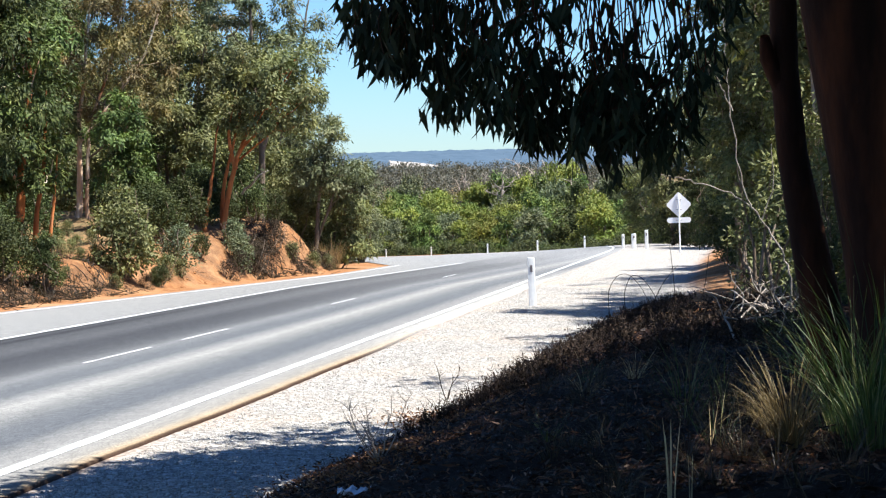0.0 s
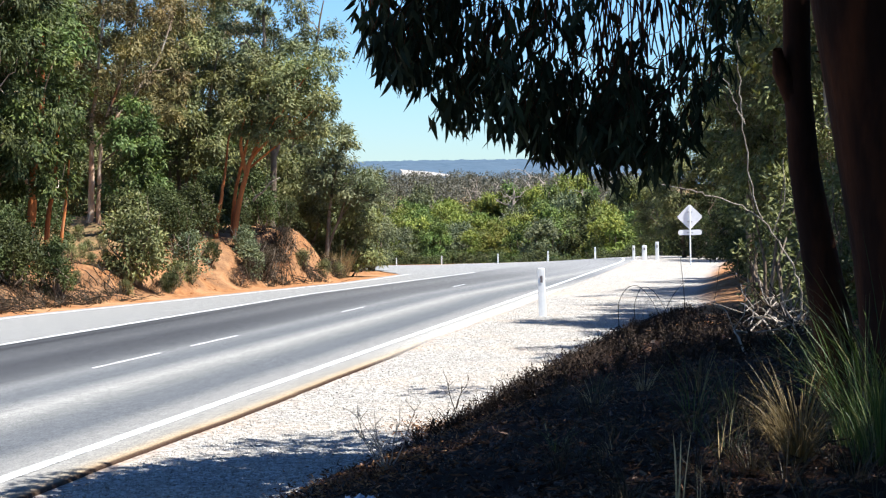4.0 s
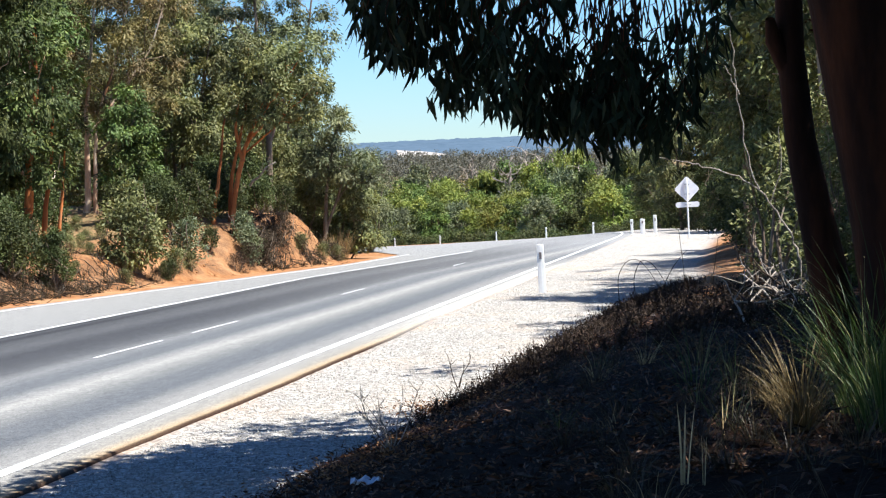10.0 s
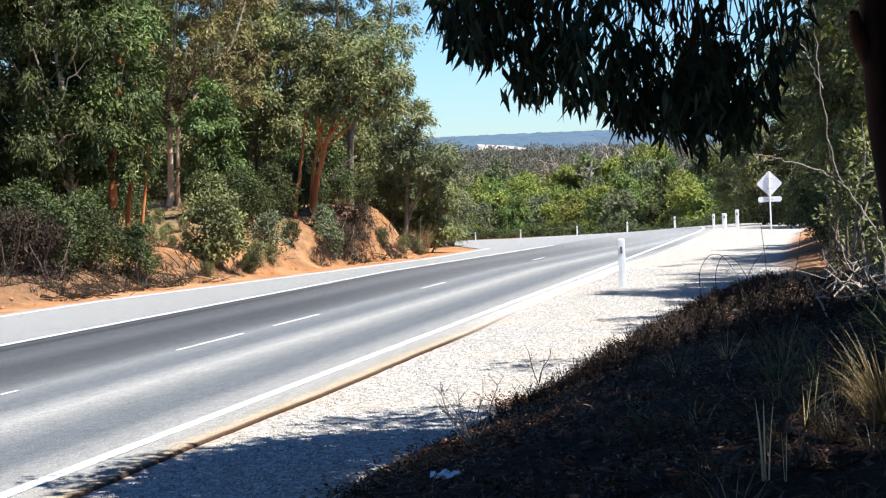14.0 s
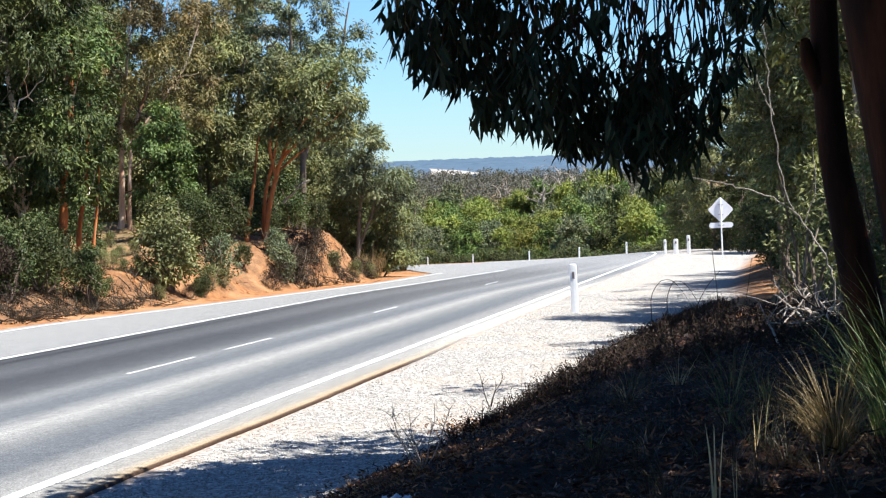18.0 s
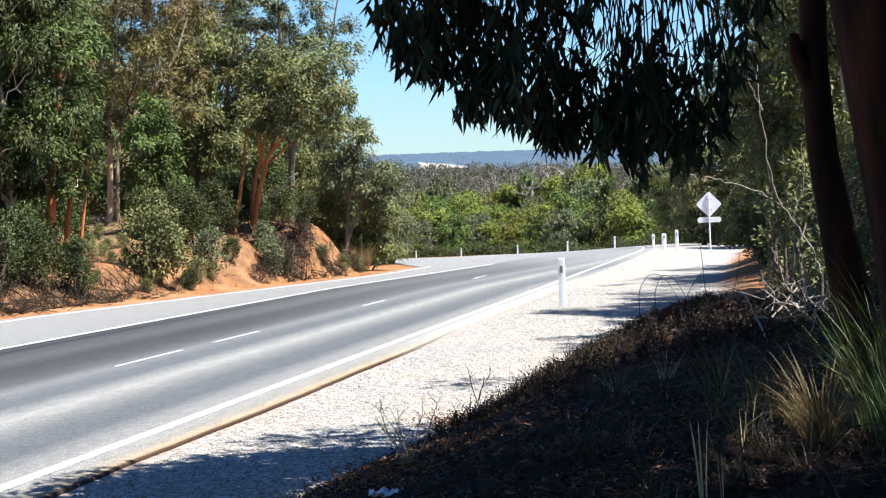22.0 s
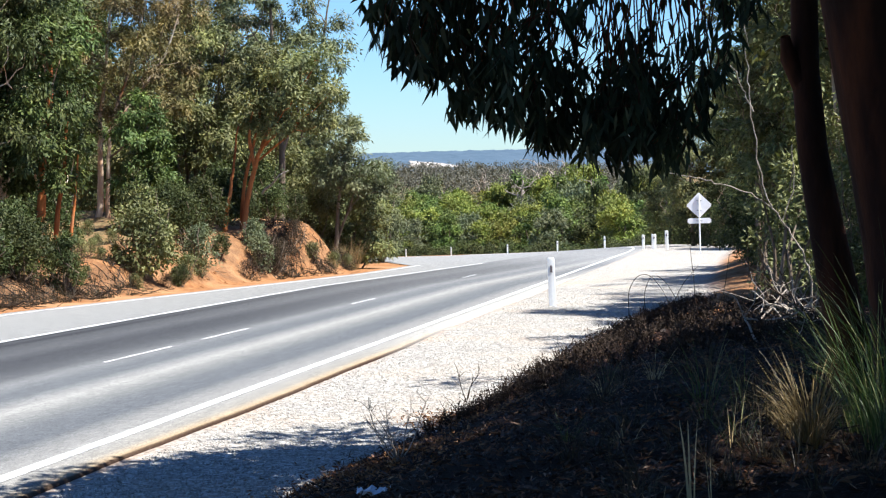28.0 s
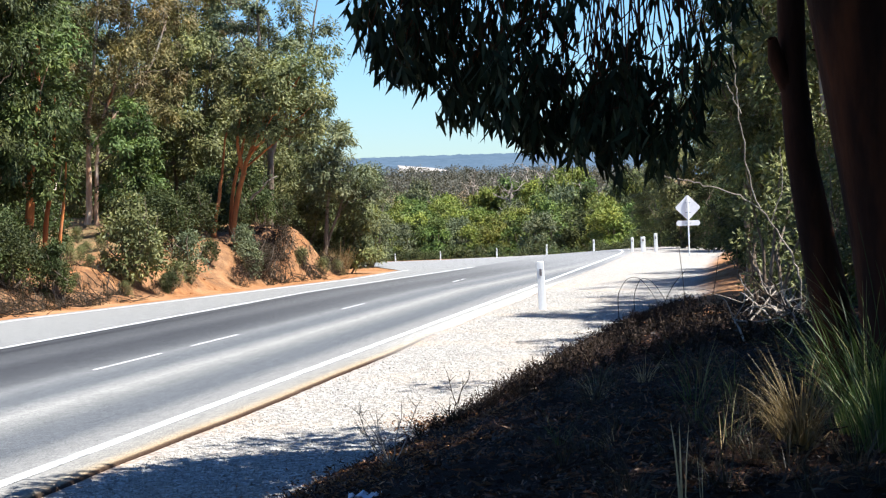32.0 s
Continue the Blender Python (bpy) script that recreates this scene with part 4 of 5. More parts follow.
    for k, bearing, d, s in rows:
        while d < 70 and bearing * d / 1000 > toe_left(d) - 0.5 * s:
            d += 0.5
        if k in used:
            again(kinds[k], bearing, d, (bearing * 37) % 360, (s, s, s), 0.05, words[k])
        else:
            used.add(k)
            place(kinds[k], bearing, d, 0, (s, s, s), 0.05, words[k], "shrub", "shrubs on the far bank")


far_bank_shrubs()


# ---- bush beyond the bend ----
def valley_bush():
    g = "trees beyond the bend"
    def bush(seed, mat, wide, n):
        trunks = [([(0.4 * k, 0.2 * k, -0.6), (0.9 * k, 0.3 * k, 2.5), (1.7 * k, 0.2 * k, 6.5)], 0.16) for k in (-1.1, 0.2, 1.2)]
        w = wide / 2
        return make_gum("bush_tree", seed, trunks, [(0.8, -w * 0.8, w * 0.8, w * 0.7), (3.5, -w, w, w * 0.9), (6.0, -w * 0.85, w * 0.85, w * 0.8), (8.4, -w * 0.35, w * 0.35, w * 0.3)], n,
                        BARK_GREY, mat, r=1.25, sep=1.35, sprays=13, count=30, leaf=(0.40, 0.16), droop=0.3, fork=5)
    kinds = [bush(201, LEAF_LIME, 6.6, 30), bush(203, LEAF_GREEN, 5.6, 27), bush(205, LEAF_DARK_SHADE, 5.4, 27), bush(207, LEAF_GREY, 6.0, 28)]
    heights = (9.4, 9.4, 9.4, 9.4)
    words = ["spreading yellow-green bush tree in the valley", "leafy green bush tree in the valley",
             "dark green bush tree in the valley", "grey-green bush tree in the valley"]
    rng = np.random.default_rng(9)
    used = set()
    tops = np.array([(0.030, 0.026), (0.024, 0.021), (0.0185, 0.015), (0.0135, 0.009)])   # fall of the crowns below eye level, by row
    for row, (d0, n) in enumerate(((276, 15), (298, 16), (324, 16), (356, 17))):
        for i in range(n):
            bearing = -60 + 165 * (i + 0.5 + rng.uniform(-0.35, 0.35)) / n
            d = d0 - 0.42 * max(0.0, bearing + 10) + rng.uniform(-6, 6)
            k = int(rng.choice(4, p=[0.56, 0.24, 0.06, 0.14] if bearing < 22 else [0.22, 0.46, 0.14, 0.18]))
            fall = float(np.interp(bearing, [0, 70], tops[row])) + rng.normal(0, 0.0042)
            s = (EYE[2] - fall * d - spot(bearing, d).z + 0.5) / heights[k]
            w = max(0.75, min(1.15, s * 1.05))
            if k in used:
                again(kinds[k], bearing, d, rng.uniform(0, 360), (w, w, s), 0.5, words[k])
            else:
                used.add(k)
                place(kinds[k], bearing, d, 0, (w, w, s), 0.5, words[k], "tree", g)
    # thickets at the feet, dark to stand for the shade there
    low = make_shrub("thicket", 215, 2.2, 4.6, LEAF_DARK_SHADE, clumps=26, count=110, leaf=(0.28, 0.12), fill=0.36)
    place(low, -40, 268, 0, None, 0.3, "leafy thicket behind the guide posts, dark for the shade there", "shrub", "thickets behind the guide posts")
    for i in range(26):
        bearing = -50 + 6.4 * i + rng.uniform(-2, 2)
        y = np.interp(bearing, [-50, -29, -6, 23, 50, 75, 92, 120], [280, 270, 252, 228, 205, 180, 158, 150]) + rng.uniform(2, 10)
        s = rng.uniform(0.7, 1.1) * y / 240
        again(low, bearing, float(y), rng.uniform(0, 360), (s, s, s * rng.uniform(0.8, 1.2)), 0.4)
    dead = make_tree("dead_tree", 221, 12.0, 6.0, 0.5, TWIG_PALE, LEAF_DRY, crown_from=0.35, limbs=12, clumps=6, count=4, leaf=(0.2, 0.05), clump_r=0.9)
    place(dead, 31, 330, 0, (1.2, 1.2, 1.35), 0.5, "bare grey dead tree above the bush", "tree", "bare trees")
    for bearing, d, s in ((22, 372, 1.0), (45, 350, 1.1), (58, 330, 1.05), (66, 318, 1.0), (12, 420, 1.1), (38, 390, 1.2), (52, 410, 1.2)):
        again(dead, bearing, d, bearing * 50 % 360, (s * 1.2, s * 1.2, s * 1.25), 0.5)


valley_bush()


def far_woods():
    """Grey woods across the valley, far too many to count."""
    rng = np.random.default_rng(31)
    pieces = []
    n = 800
    for i in range(n):
        d = 420 + 900 * rng.uniform() ** 1.3
        bearing = rng.uniform(-75, 110)
        p = spot(bearing, d)
        h = max(4.0, EYE[2] - d * rng.uniform(0.003, 0.011) - p.z)
        w = rng.uniform(2.5, 4.5)
        c = np.array([p.x, p.y, p.z])
        for q in range(6):
            pts, out = clump(rng, c + np.array([rng.normal() * w * 0.4, rng.normal() * w * 0.4, h * rng.uniform(0.25, 0.95)]), w * 0.42, 34)
            pieces.append(leaves(rng, pts, 0.75, 0.26, -0.3, out))
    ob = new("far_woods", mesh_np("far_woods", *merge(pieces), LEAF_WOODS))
    tagged(ob, "grey-green woods across the valley", "woods", kind="stuff")


far_woods()


def far_hills():
    xs = np.linspace(-900, 1400, 260)
    ys = np.concatenate([np.linspace(1350, 2900, 20), np.linspace(2920, 3900, 50)])

    def hz(x, y):
        return ground_z(x, y) + 1.5 + 6.0 * smooth((y - 3200) / 500) * (0.5 + 0.5 * np.sin(x * 0.0042 + 0.6)) + (1.6 * np.sin(x * 0.09) * np.sin(y * 0.07 + x * 0.023) + 1.3 * np.sin(x * 0.23 + 1) * np.sin(y * 0.11)) * smooth((y - 2600) / 300)
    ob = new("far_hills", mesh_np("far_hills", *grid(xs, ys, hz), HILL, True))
    tagged(ob, "long low forested hill on the horizon", "hill", kind="structure")
    v, f = grid(np.linspace(0, 1, 24), np.linspace(0, 1, 8), lambda a, b: 0 * a)
    a, b = v[:, 0], v[:, 1]
    y = 2480 + 300 * b * (1 - 0.75 * a)
    x = (-27.5 + 26.5 * a + 1.2 * np.sin(a * 9 + b * 3)) / 1000 * y
    z = ground_z(x, y) + 2.6
    field = new("bare_field", mesh_np("bare_field", np.stack([x, y, z], 1), f, FIELD))
    tagged(field, "pale bare field on the far hillside", "field", kind="structure")


far_hills()


# ---- trees and shrubs on the near side, past the mound ----
def right_trees():
    g = "trees beside the gravel verge"
    a = make_gum("roadside_gum", 301, [([(0.5 * k, 0.2, -0.4), (0.7 * k, 0, 3.0), (1.2 * k, 0.1, 7.0)], 0.13) for k in (-0.7, 0.8)],
                 [(1.2, -1.6, 1.6, 1.3), (4.0, -2.0, 2.0, 1.7), (7.0, -1.7, 1.7, 1.5), (9.2, -0.7, 0.7, 0.6)], 40, BARK_GREY, LEAF_OLIVE,
                 r=0.85, sep=0.95, sprays=14, count=36, leaf=(0.22, 0.075))
    place(a, 121, 118, 0, label="tall olive gum tree beyond the sign", group=g)
    again(a, 141, 118, 120, (1.1, 1.1, 1.05))
    again(a, 106, 140, 60, (1.0, 1.0, 0.75))
    again(a, 172, 105, 200, (1.1, 1.1, 1.1))
    n = make_gum("roadside_gum", 321, [([(0.4 * k, 0.2, -0.4), (0.5 * k, 0, 2.4), (0.8 * k, 0.1, 4.8)], 0.08) for k in (-0.8, 0.2, 1.0)],
                 [(0.3, -1.3, 1.3, 0.9), (2.2, -1.4, 1.5, 1.2), (3.6, -0.8, 1.6, 1.2), (5.2, 0.0, 1.6, 0.9)], 42, BARK_GREY, LEAF_DARK_SHADE,
                 r=0.58, sep=0.76, sprays=14, count=40, leaf=(0.15, 0.05))
    place(n, 161, 60, 0, label="dense dark gum tree leafy to the ground beside the verge", group=g)
    again(n, 174, 55, 130, (1.0, 1.0, 1.05))
    o = make_gum("roadside_gum", 323, [([(0.4 * k, 0.2, -0.4), (0.5 * k, 0, 2.4), (0.9 * k, 0.1, 6.0)], 0.07) for k in (-0.7, 0.6)],
                 [(2.4, -0.9, 0.9, 0.8), (4.0, -1.2, 1.2, 1.0), (6.5, -1.2, 1.2, 1.0), (8.4, -0.6, 0.6, 0.6)], 34, BARK_GREY, LEAF_OLIVE,
                 r=0.50, sep=0.72, sprays=13, count=36, leaf=(0.14, 0.045))
    place(o, 160, 38, 0, label="slim olive gum tree with lit drooping leaves beside the verge", group=g)
    for bearing, dd, q in ((168, 37, 0.85), (176, 40, 0.95), (153, 44, 0.8), (183, 36, 0.9)):
        again(o, bearing, dd, bearing * 37 % 360, (q, q, q * 0.9))
    again(n, 176, 68, 40, (1.2, 1.2, 1.2))
    again(n, 196, 56, 320, (1.2, 1.2, 1.1))
    b = make_shrub("dark_bush", 303, 4.4, 3.0, LEAF_DARK_SHADE, clumps=44, count=260, leaf=(0.13, 0.045), fill=0.3)
    place(b, 152, 72, 0, None, 0.1, "dense dark green bush next to the sign", "shrub")
    again(b, 170, 66, 140, (1.1, 1.1, 1.0), 0.1)
    c = make_tree("roadside_gum", 305, 9.0, 4.6, 0.05, TWIG_DARK, LEAF_DARK_SHADE, (0.0, 0), 0.22, limbs=14, clumps=6, count=120, leaf=(0.11, 0.036), clump_r=0.42, stems=3, bend=0.07)
    place(c, 201, 47, 0, label="thin many-stemmed gum with tangled twigs", group=g)
    again(c, 198, 40, 80, (1.1, 1.1, 1.0))
    d = make_tree("roadside_gum", 307, 9.5, 5.5, 0.12, BARK_RED, LEAF_DARK_SHADE, (0.0, 0), 0.12, limbs=12, clumps=7, count=300, leaf=(0.13, 0.042), clump_r=0.55)
    place(d, 198, 52, 0, label="leafy gum tree with reddish bark beside the verge", group=g)
    again(d, 214, 58, 130, (1.1, 1.1, 1.1))
    e = make_gum("roadside_gum", 313, [([(0.3 * k, 0.1, -0.4), (0.4 * k, 0, 2.0), (0.7 * k, 0.1, 6.5)], 0.09) for k in (-0.9, 0.6)],
                 [(0.6, -1.1, 1.1, 0.9), (2.5, -1.3, 1.3, 1.1), (5.0, -1.3, 1.3, 1.1), (7.6, -0.8, 0.8, 0.7)], 40, BARK_WHITE, LEAF_OLIVE,
                 r=0.52, sep=0.68, sprays=13, count=36, leaf=(0.13, 0.042))
    place(e, 204, 34, 0, label="olive gum tree in the sun behind the near trunks", group=g)
    again(e, 222, 40, 100)
    again(e, 186, 41, 200, (0.9, 0.9, 1.05))
    again(d, 236, 44, 230, (1.1, 1.1, 1.0))
    again(d, 186, 62, 320, (0.95, 0.95, 0.75))
    again(d, 192, 57, 20, (0.9, 0.9, 0.7))
    again(d, 200, 66, 100, (1.1, 1.1, 0.9))
    again(d, 222, 56, 190, (1.1, 1.1, 1.2))
    for bearing, dd, k in ((124, 118, 1.0), (133, 110, 1.0), (143, 104, 1.0), (117, 132, 1.1), (163, 92, 0.9)):
        again(b, bearing, dd, bearing * 29 % 360, (1.3 * k, 1.3 * k, 1.0 * k), 0.2)
    again(b, 160, 58, 60, (1.0, 1.0, 0.8), 0.1)
    again(b, 163, 62, 150, (0.8, 0.8, 1.1), 0.1)
    again(b, 176, 56, 200, (0.9, 0.9, 1.1), 0.1)
    again(b, 186, 50, 240, (1.0, 1.0, 0.7), 0.1)
    again(b, 179, 43, 30, (0.6, 0.6, 0.45), 0.1)
    again(b, 192, 41, 130, (0.7, 0.7, 0.5), 0.1)
    again(b, 204, 37, 210, (0.7, 0.7, 0.45), 0.1)
    v = make_shrub("leafy_shrub", 311, 2.6, 1.5, LEAF_OLIVE, BARK_GREY, stems=5, clumps=18, count=70, leaf=(0.12, 0.04), fill=0.26)
    place(v, 167, 27, 0, None, 0.05, "open olive shrub with large leaves in patchy sun", "shrub", "leafy shrubs under the gums")
    for bearing, dd, s in ((158, 33, 0.8), (176, 31, 0.9), (172, 29, 0.8), (184, 30, 0.9), (191, 32, 1.0), (199, 31, 1.1)):
        again(v, bearing, dd, bearing * 23 % 360, (s, s, s), 0.05)
    u = make_shrub("understory_shrub", 309, 1.7, 1.6, LEAF_OLIVE, clumps=16, count=130, leaf=(0.10, 0.035))
    place(u, 196, 33, 0, None, 0.05, "olive leafy shrub under the gums", "shrub", "shrubs under the gums")
    for bearing, dd, s in ((203, 30, 0.9), (210, 34, 1.1), (218, 30, 1.0), (182, 42, 0.8), (226, 33, 1.2), (190, 40, 1.2), (160, 50, 0.8)):
        again(u, bearing, dd, bearing * 31 % 360, (s, s, s), 0.05)


right_trees()


SUN_GAPS = ((1.66, 9.6, 2.15, 0.12), (-0.64, 13.8, 1.0, 0.16), (3.5, 24.0, 2.4, 0.4), (2.9, 24.0, 3.2, 0.3), (4.5, 27.0, 2.2, 0.4), (6.9, 34.0, 3.0, 0.7), (3.9, 25.0, 1.6, 0.4))   # openings in the crowns: a place in the sun and its radius


NEAR_GAPS = SUN_GAPS + ((-0.6, 14.0, 1.0, 0.22), (0.3, 14.6, 1.2, 0.12))   # the near tree's crown has two more


def over_mound(c, r, gaps=SUN_GAPS, reach=None):
    """Whether a leafy clump shades the mound or the gravel's near end, and no sunlit place."""
    sun = np.array(SUN_DIR)
    for x, y, z, gap in gaps:
        ray = c - np.array([x, y, z])
        if np.linalg.norm(ray - sun * (ray @ sun)) < gap + 1.2 * r:
            return False
    foot = c - sun * ((c[2] - 0.8) / sun[2])
    if foot[1] > 16.4:
        return foot[0] - r > toe_right(foot[1])
    return foot[0] - r > reach if reach else foot[0] - 1.1 * r > edge_x(foot[1]) + 0.45


def unseen_canopy_gums():
    """Unseen spreading gums added along the mound's top for shade; their crowns meet over it, high above the eye."""
    for n, (x, y) in enumerate(((7.6, -7.0), (7.4, -0.5), (7.5, 6.0), (7.6, 12.5), (8.0, 18.5), (8.8, 24.5), (10.5, 30.0))):
        foot = np.array([x, y, float(full_z(x, y)) - 0.2])

        def keep(c, r):
            w = c + foot
            if w[1] > 2 and w[2] - 1.2 * r < EYE[2] + 0.11 * w[1]:
                return False
            return over_mound(w, 0.8 * r)
        trunks = [([(0, 0, 0), (-0.2, 0.1, 3.0), (-0.9, 0.1, 5.6), (-2.6, 0, 7.6)], 0.2), ([(-0.2, 0.1, 2.8), (0.5, 0, 5.5), (1.0, 0, 8.0)], 0.12)]
        ob = make_gum("canopy_gum", 371 + n, trunks, [(4.8, -5.6, 2.0, 3.4), (6.4, -6.4, 2.6, 3.8), (8.6, -5.0, 2.4, 3.4)], 46, BARK_DARK, LEAF_OLIVE,
                      r=1.0, sep=1.15, sprays=12, count=34, leaf=(0.26, 0.10), keep=keep)
        ob.location = Vector(foot)
        tagged(ob, "unseen spreading dark gum tree added to shade the mound", "tree", "gums round the camera")


def unseen_shade_gums():
    """Unseen stand of gums, added round and behind the camera's place to shade mound and gravel."""
    a = make_tree("shade_gum", 351, 10.5, 7.0, 0.18, BARK_DARK, LEAF_OLIVE, (0.0, 0), 0.52, limbs=12, clumps=6, count=150, leaf=(0.30, 0.13), clump_r=0.85)
    label, g = "unseen tall dark gum tree added to shade the mound", "gums round the camera"

    def stand(x, y, turn, s, first=False):
        m = pose(x, y, float(full_z(x, y)) - 0.1, 0, 0, turn)
        if first:
            a.matrix_basis = m
            tagged(a, label, "tree", g)
            c = a
        else:
            c = copy_thing(a, m)
        c.scale = (s, s, s)
    stand(8.6, 18.0, 0, 1.0, True)
    for n, (x, y, s) in enumerate(((7.7, 3.3, 1.0), (10.2, 10.5, 1.05), (13.5, 17.5, 1.1), (7.6, 15.4, 0.95), (7.4, 29.3, 0.72), (10.5, 41.0, 0.85), (13.5, 28.0, 1.0), (3.0, -3.5, 1.0), (-1.5, -7.0, 1.0), (9.5, -1.0, 1.05),
                                   (16.5, 44.0, 1.0), (17.5, 53.0, 1.0), (16.0, 24.0, 1.1), (1.5, -12.0, 1.1), (8.0, -8.0, 1.1))):
        stand(x, y, 47 * n + 30, s)


unseen_shade_gums()
unseen_canopy_gums()


# ---- the near gum tree with its hanging branches ----
NEAR = {}


def leaf_strips(rng, pts, way, length, width):
    """Long curved gum leaves of five cross rows each."""
    n = len(pts)
    d = unit(way)
    s = unit(np.cross(d, rng.normal(size=(n, 3))))
    nrm = np.cross(d, s)
    l = (length * rng.uniform(0.7, 1.2, n))[:, None]
    w = (width * rng.uniform(0.8, 1.2, n))[:, None]
    bend = rng.normal(0, 0.22, n)[:, None]
    v = []
    for t, k in ((0.0, 0.06), (0.1, 0.35), (0.35, 1.0), (0.68, 0.72), (1.0, 0.02)):
        mid = pts + d * l * t + s * (bend * l * t * t) + nrm * (0.08 * l * t * t)
        v += [mid - s * w * 0.5 * k, mid + s * w * 0.5 * k]
    v = np.stack(v, 1).reshape(-1, 3)
    f = []
    for i in range(4):
        o = np.arange(n) * 10 + 2 * i
        f.append(np.stack([o, o + 1, o + 3, o + 2], 1))
    return v, np.concatenate(f)


def near_tree():
    base = Vector((2.62, 12.2, float(full_z(2.62, 12.2))))
    root = new("near_gum_tree")
    root.matrix_basis = pose(*base)
    tagged(root, "large dark-barked gum tree with drooping leafy branches", "tree")
    rng = np.random.default_rng(401)
    o = np.array(base)

    def local(*p):
        return np.array(p, float) - o
    big = [local(2.96, 12.0, 1.35), local(2.91, 12.0, 1.75), local(2.82, 12.0, 2.1), local(2.735, 12.0, 2.63), local(2.632, 12.0, 3.2), local(2.545, 12.0, 3.75), local(2.465, 12.0, 4.3),
           local(2.36, 12.0, 5.2), local(2.25, 12.1, 6.5), local(2.3, 12.2, 8.0)]
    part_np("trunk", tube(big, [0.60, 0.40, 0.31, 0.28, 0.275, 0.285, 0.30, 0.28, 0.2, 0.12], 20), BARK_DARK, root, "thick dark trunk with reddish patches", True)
    stem = [local(2.53, 12.5, 1.35), local(2.49, 12.5, 1.7), local(2.45, 12.5, 2.05), local(2.335, 12.5, 2.64), local(2.235, 12.5, 3.18), local(2.185, 12.5, 3.73), local(2.175, 12.5, 4.25), local(2.1, 12.5, 5.4), local(1.9, 12.3, 7.0)]
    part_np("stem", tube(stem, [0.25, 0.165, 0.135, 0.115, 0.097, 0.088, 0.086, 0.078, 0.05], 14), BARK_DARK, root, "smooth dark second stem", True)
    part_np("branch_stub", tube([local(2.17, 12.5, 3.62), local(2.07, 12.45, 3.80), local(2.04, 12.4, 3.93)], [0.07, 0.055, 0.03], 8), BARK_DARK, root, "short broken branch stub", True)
    # upper crown, over the mound
    for i in range(13):
        az = 2.4 * i
        reach = 1.2 + 0.34 * i
        c = np.array([4.2 + math.cos(az) * reach, 9.2 + math.sin(az) * reach * 0.95, 6.6 + 0.9 * math.sin(i * 1.7)])
        start = np.array(big[8 if i % 2 else 9]) * (0.9 + 0.01 * i)
        end = c - o
        wood = [tube(bent(rng, start, end, 6, 0.06), np.linspace(0.09, 0.02, 6), 6)]
        leafy = []
        for q in range(5):
            cc = c + rng.normal(size=3) * np.array([0.8, 0.8, 0.45])
            cc[2] = max(cc[2], EYE[2] + 0.105 * max(cc[1], 0) + 1.25)
            if not over_mound(cc, 0.9, NEAR_GAPS, -3.5):
                continue
            wood.append(tube(bent(rng, end, cc - o, 4, 0.08), np.linspace(0.03, 0.008, 4), 4))
            pts, out = clump(rng, cc - o, rng.uniform(0.8, 1.1), 560, 0.7)
            leafy.append(leaves(rng, pts, 0.23, 0.075, 0.5, out))
        part_np("limb", merge(wood), BARK_DARK, root)
        if leafy:
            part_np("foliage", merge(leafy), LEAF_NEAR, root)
    for i, (cx, cy, cz) in enumerate(((1.6, 15.4, 6.9), (2.8, 15.0, 7.2), (1.2, 13.7, 6.6), (2.5, 12.8, 7.0), (3.7, 15.8, 7.1), (1.1, 12.0, 6.4), (2.1, 14.4, 6.8),
                                      (2.8, 4.3, 6.4), (2.9, 5.1, 6.5), (2.3, 5.3, 6.3), (1.7, 4.6, 6.2), (1.4, 7.4, 6.2), (2.1, 8.4, 6.3), (3.2, 5.5, 6.5),
                                      (2.7, 6.1, 6.4), (3.5, 4.9, 6.9), (3.8, 7.6, 6.6), (2.6, 9.6, 6.2), (5.2, 14.2, 7.2), (0.8, 13.9, 6.6), (0.2, 13.2, 6.4), (0.5, 12.3, 6.5), (1.7, 13.0, 6.7), (0.9, 11.0, 6.4), (1.2, 9.0, 6.3), (1.9, 10.4, 6.5))):
        c = np.array([cx, cy, cz])
        wood = [tube(bent(rng, big[8], c - o, 6, 0.06), np.linspace(0.07, 0.02, 6), 6)]
        leafy = []
        for q in range(4):
            cc = c + rng.normal(size=3) * np.array([0.5, 0.5, 0.3])
            if not over_mound(cc, 0.6, NEAR_GAPS, -3.5):
                continue
            wood.append(tube(bent(rng, c - o, cc - o, 4, 0.08), np.linspace(0.03, 0.008, 4), 4))
            pts, out = clump(rng, cc - o, rng.uniform(0.6, 0.9), 480, 0.7)
            leafy.append(leaves(rng, pts, 0.23, 0.075, 0.5, out))
        part_np("limb", merge(wood), BARK_DARK, root)
        if leafy:
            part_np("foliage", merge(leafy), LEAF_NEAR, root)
    # hanging branchlets, about eight metres off
    fringe = np.array([(-0.46, 3.76), (-0.35, 3.61), (-0.28, 3.48), (-0.14, 3.43), (-0.05, 3.32), (0.06, 3.25), (0.24, 3.23), (0.28, 3.13), (0.42, 3.16), (0.61, 3.02),
                       (0.69, 3.15), (0.85, 3.04), (0.90, 3.20), (0.94, 3.40), (1.08, 3.44)])
    lowest = []
    for i in range(165):
        x = -0.46 + 1.54 * rng.uniform()
        thin = x > 0.92
        if thin and rng.uniform() < 0.6:
            continue
        up = 0.58 * rng.uniform() ** 1.7
        if 0.15 < x < 0.9 and up > 0.26 and rng.uniform() < 0.4:
            continue
        lowest.append((x, float(np.interp(x, fringe[:, 0], fringe[:, 1])) + 0.01 + up))
    for i in range(46):
        x = -0.46 + 1.40 * (i + rng.uniform()) / 46
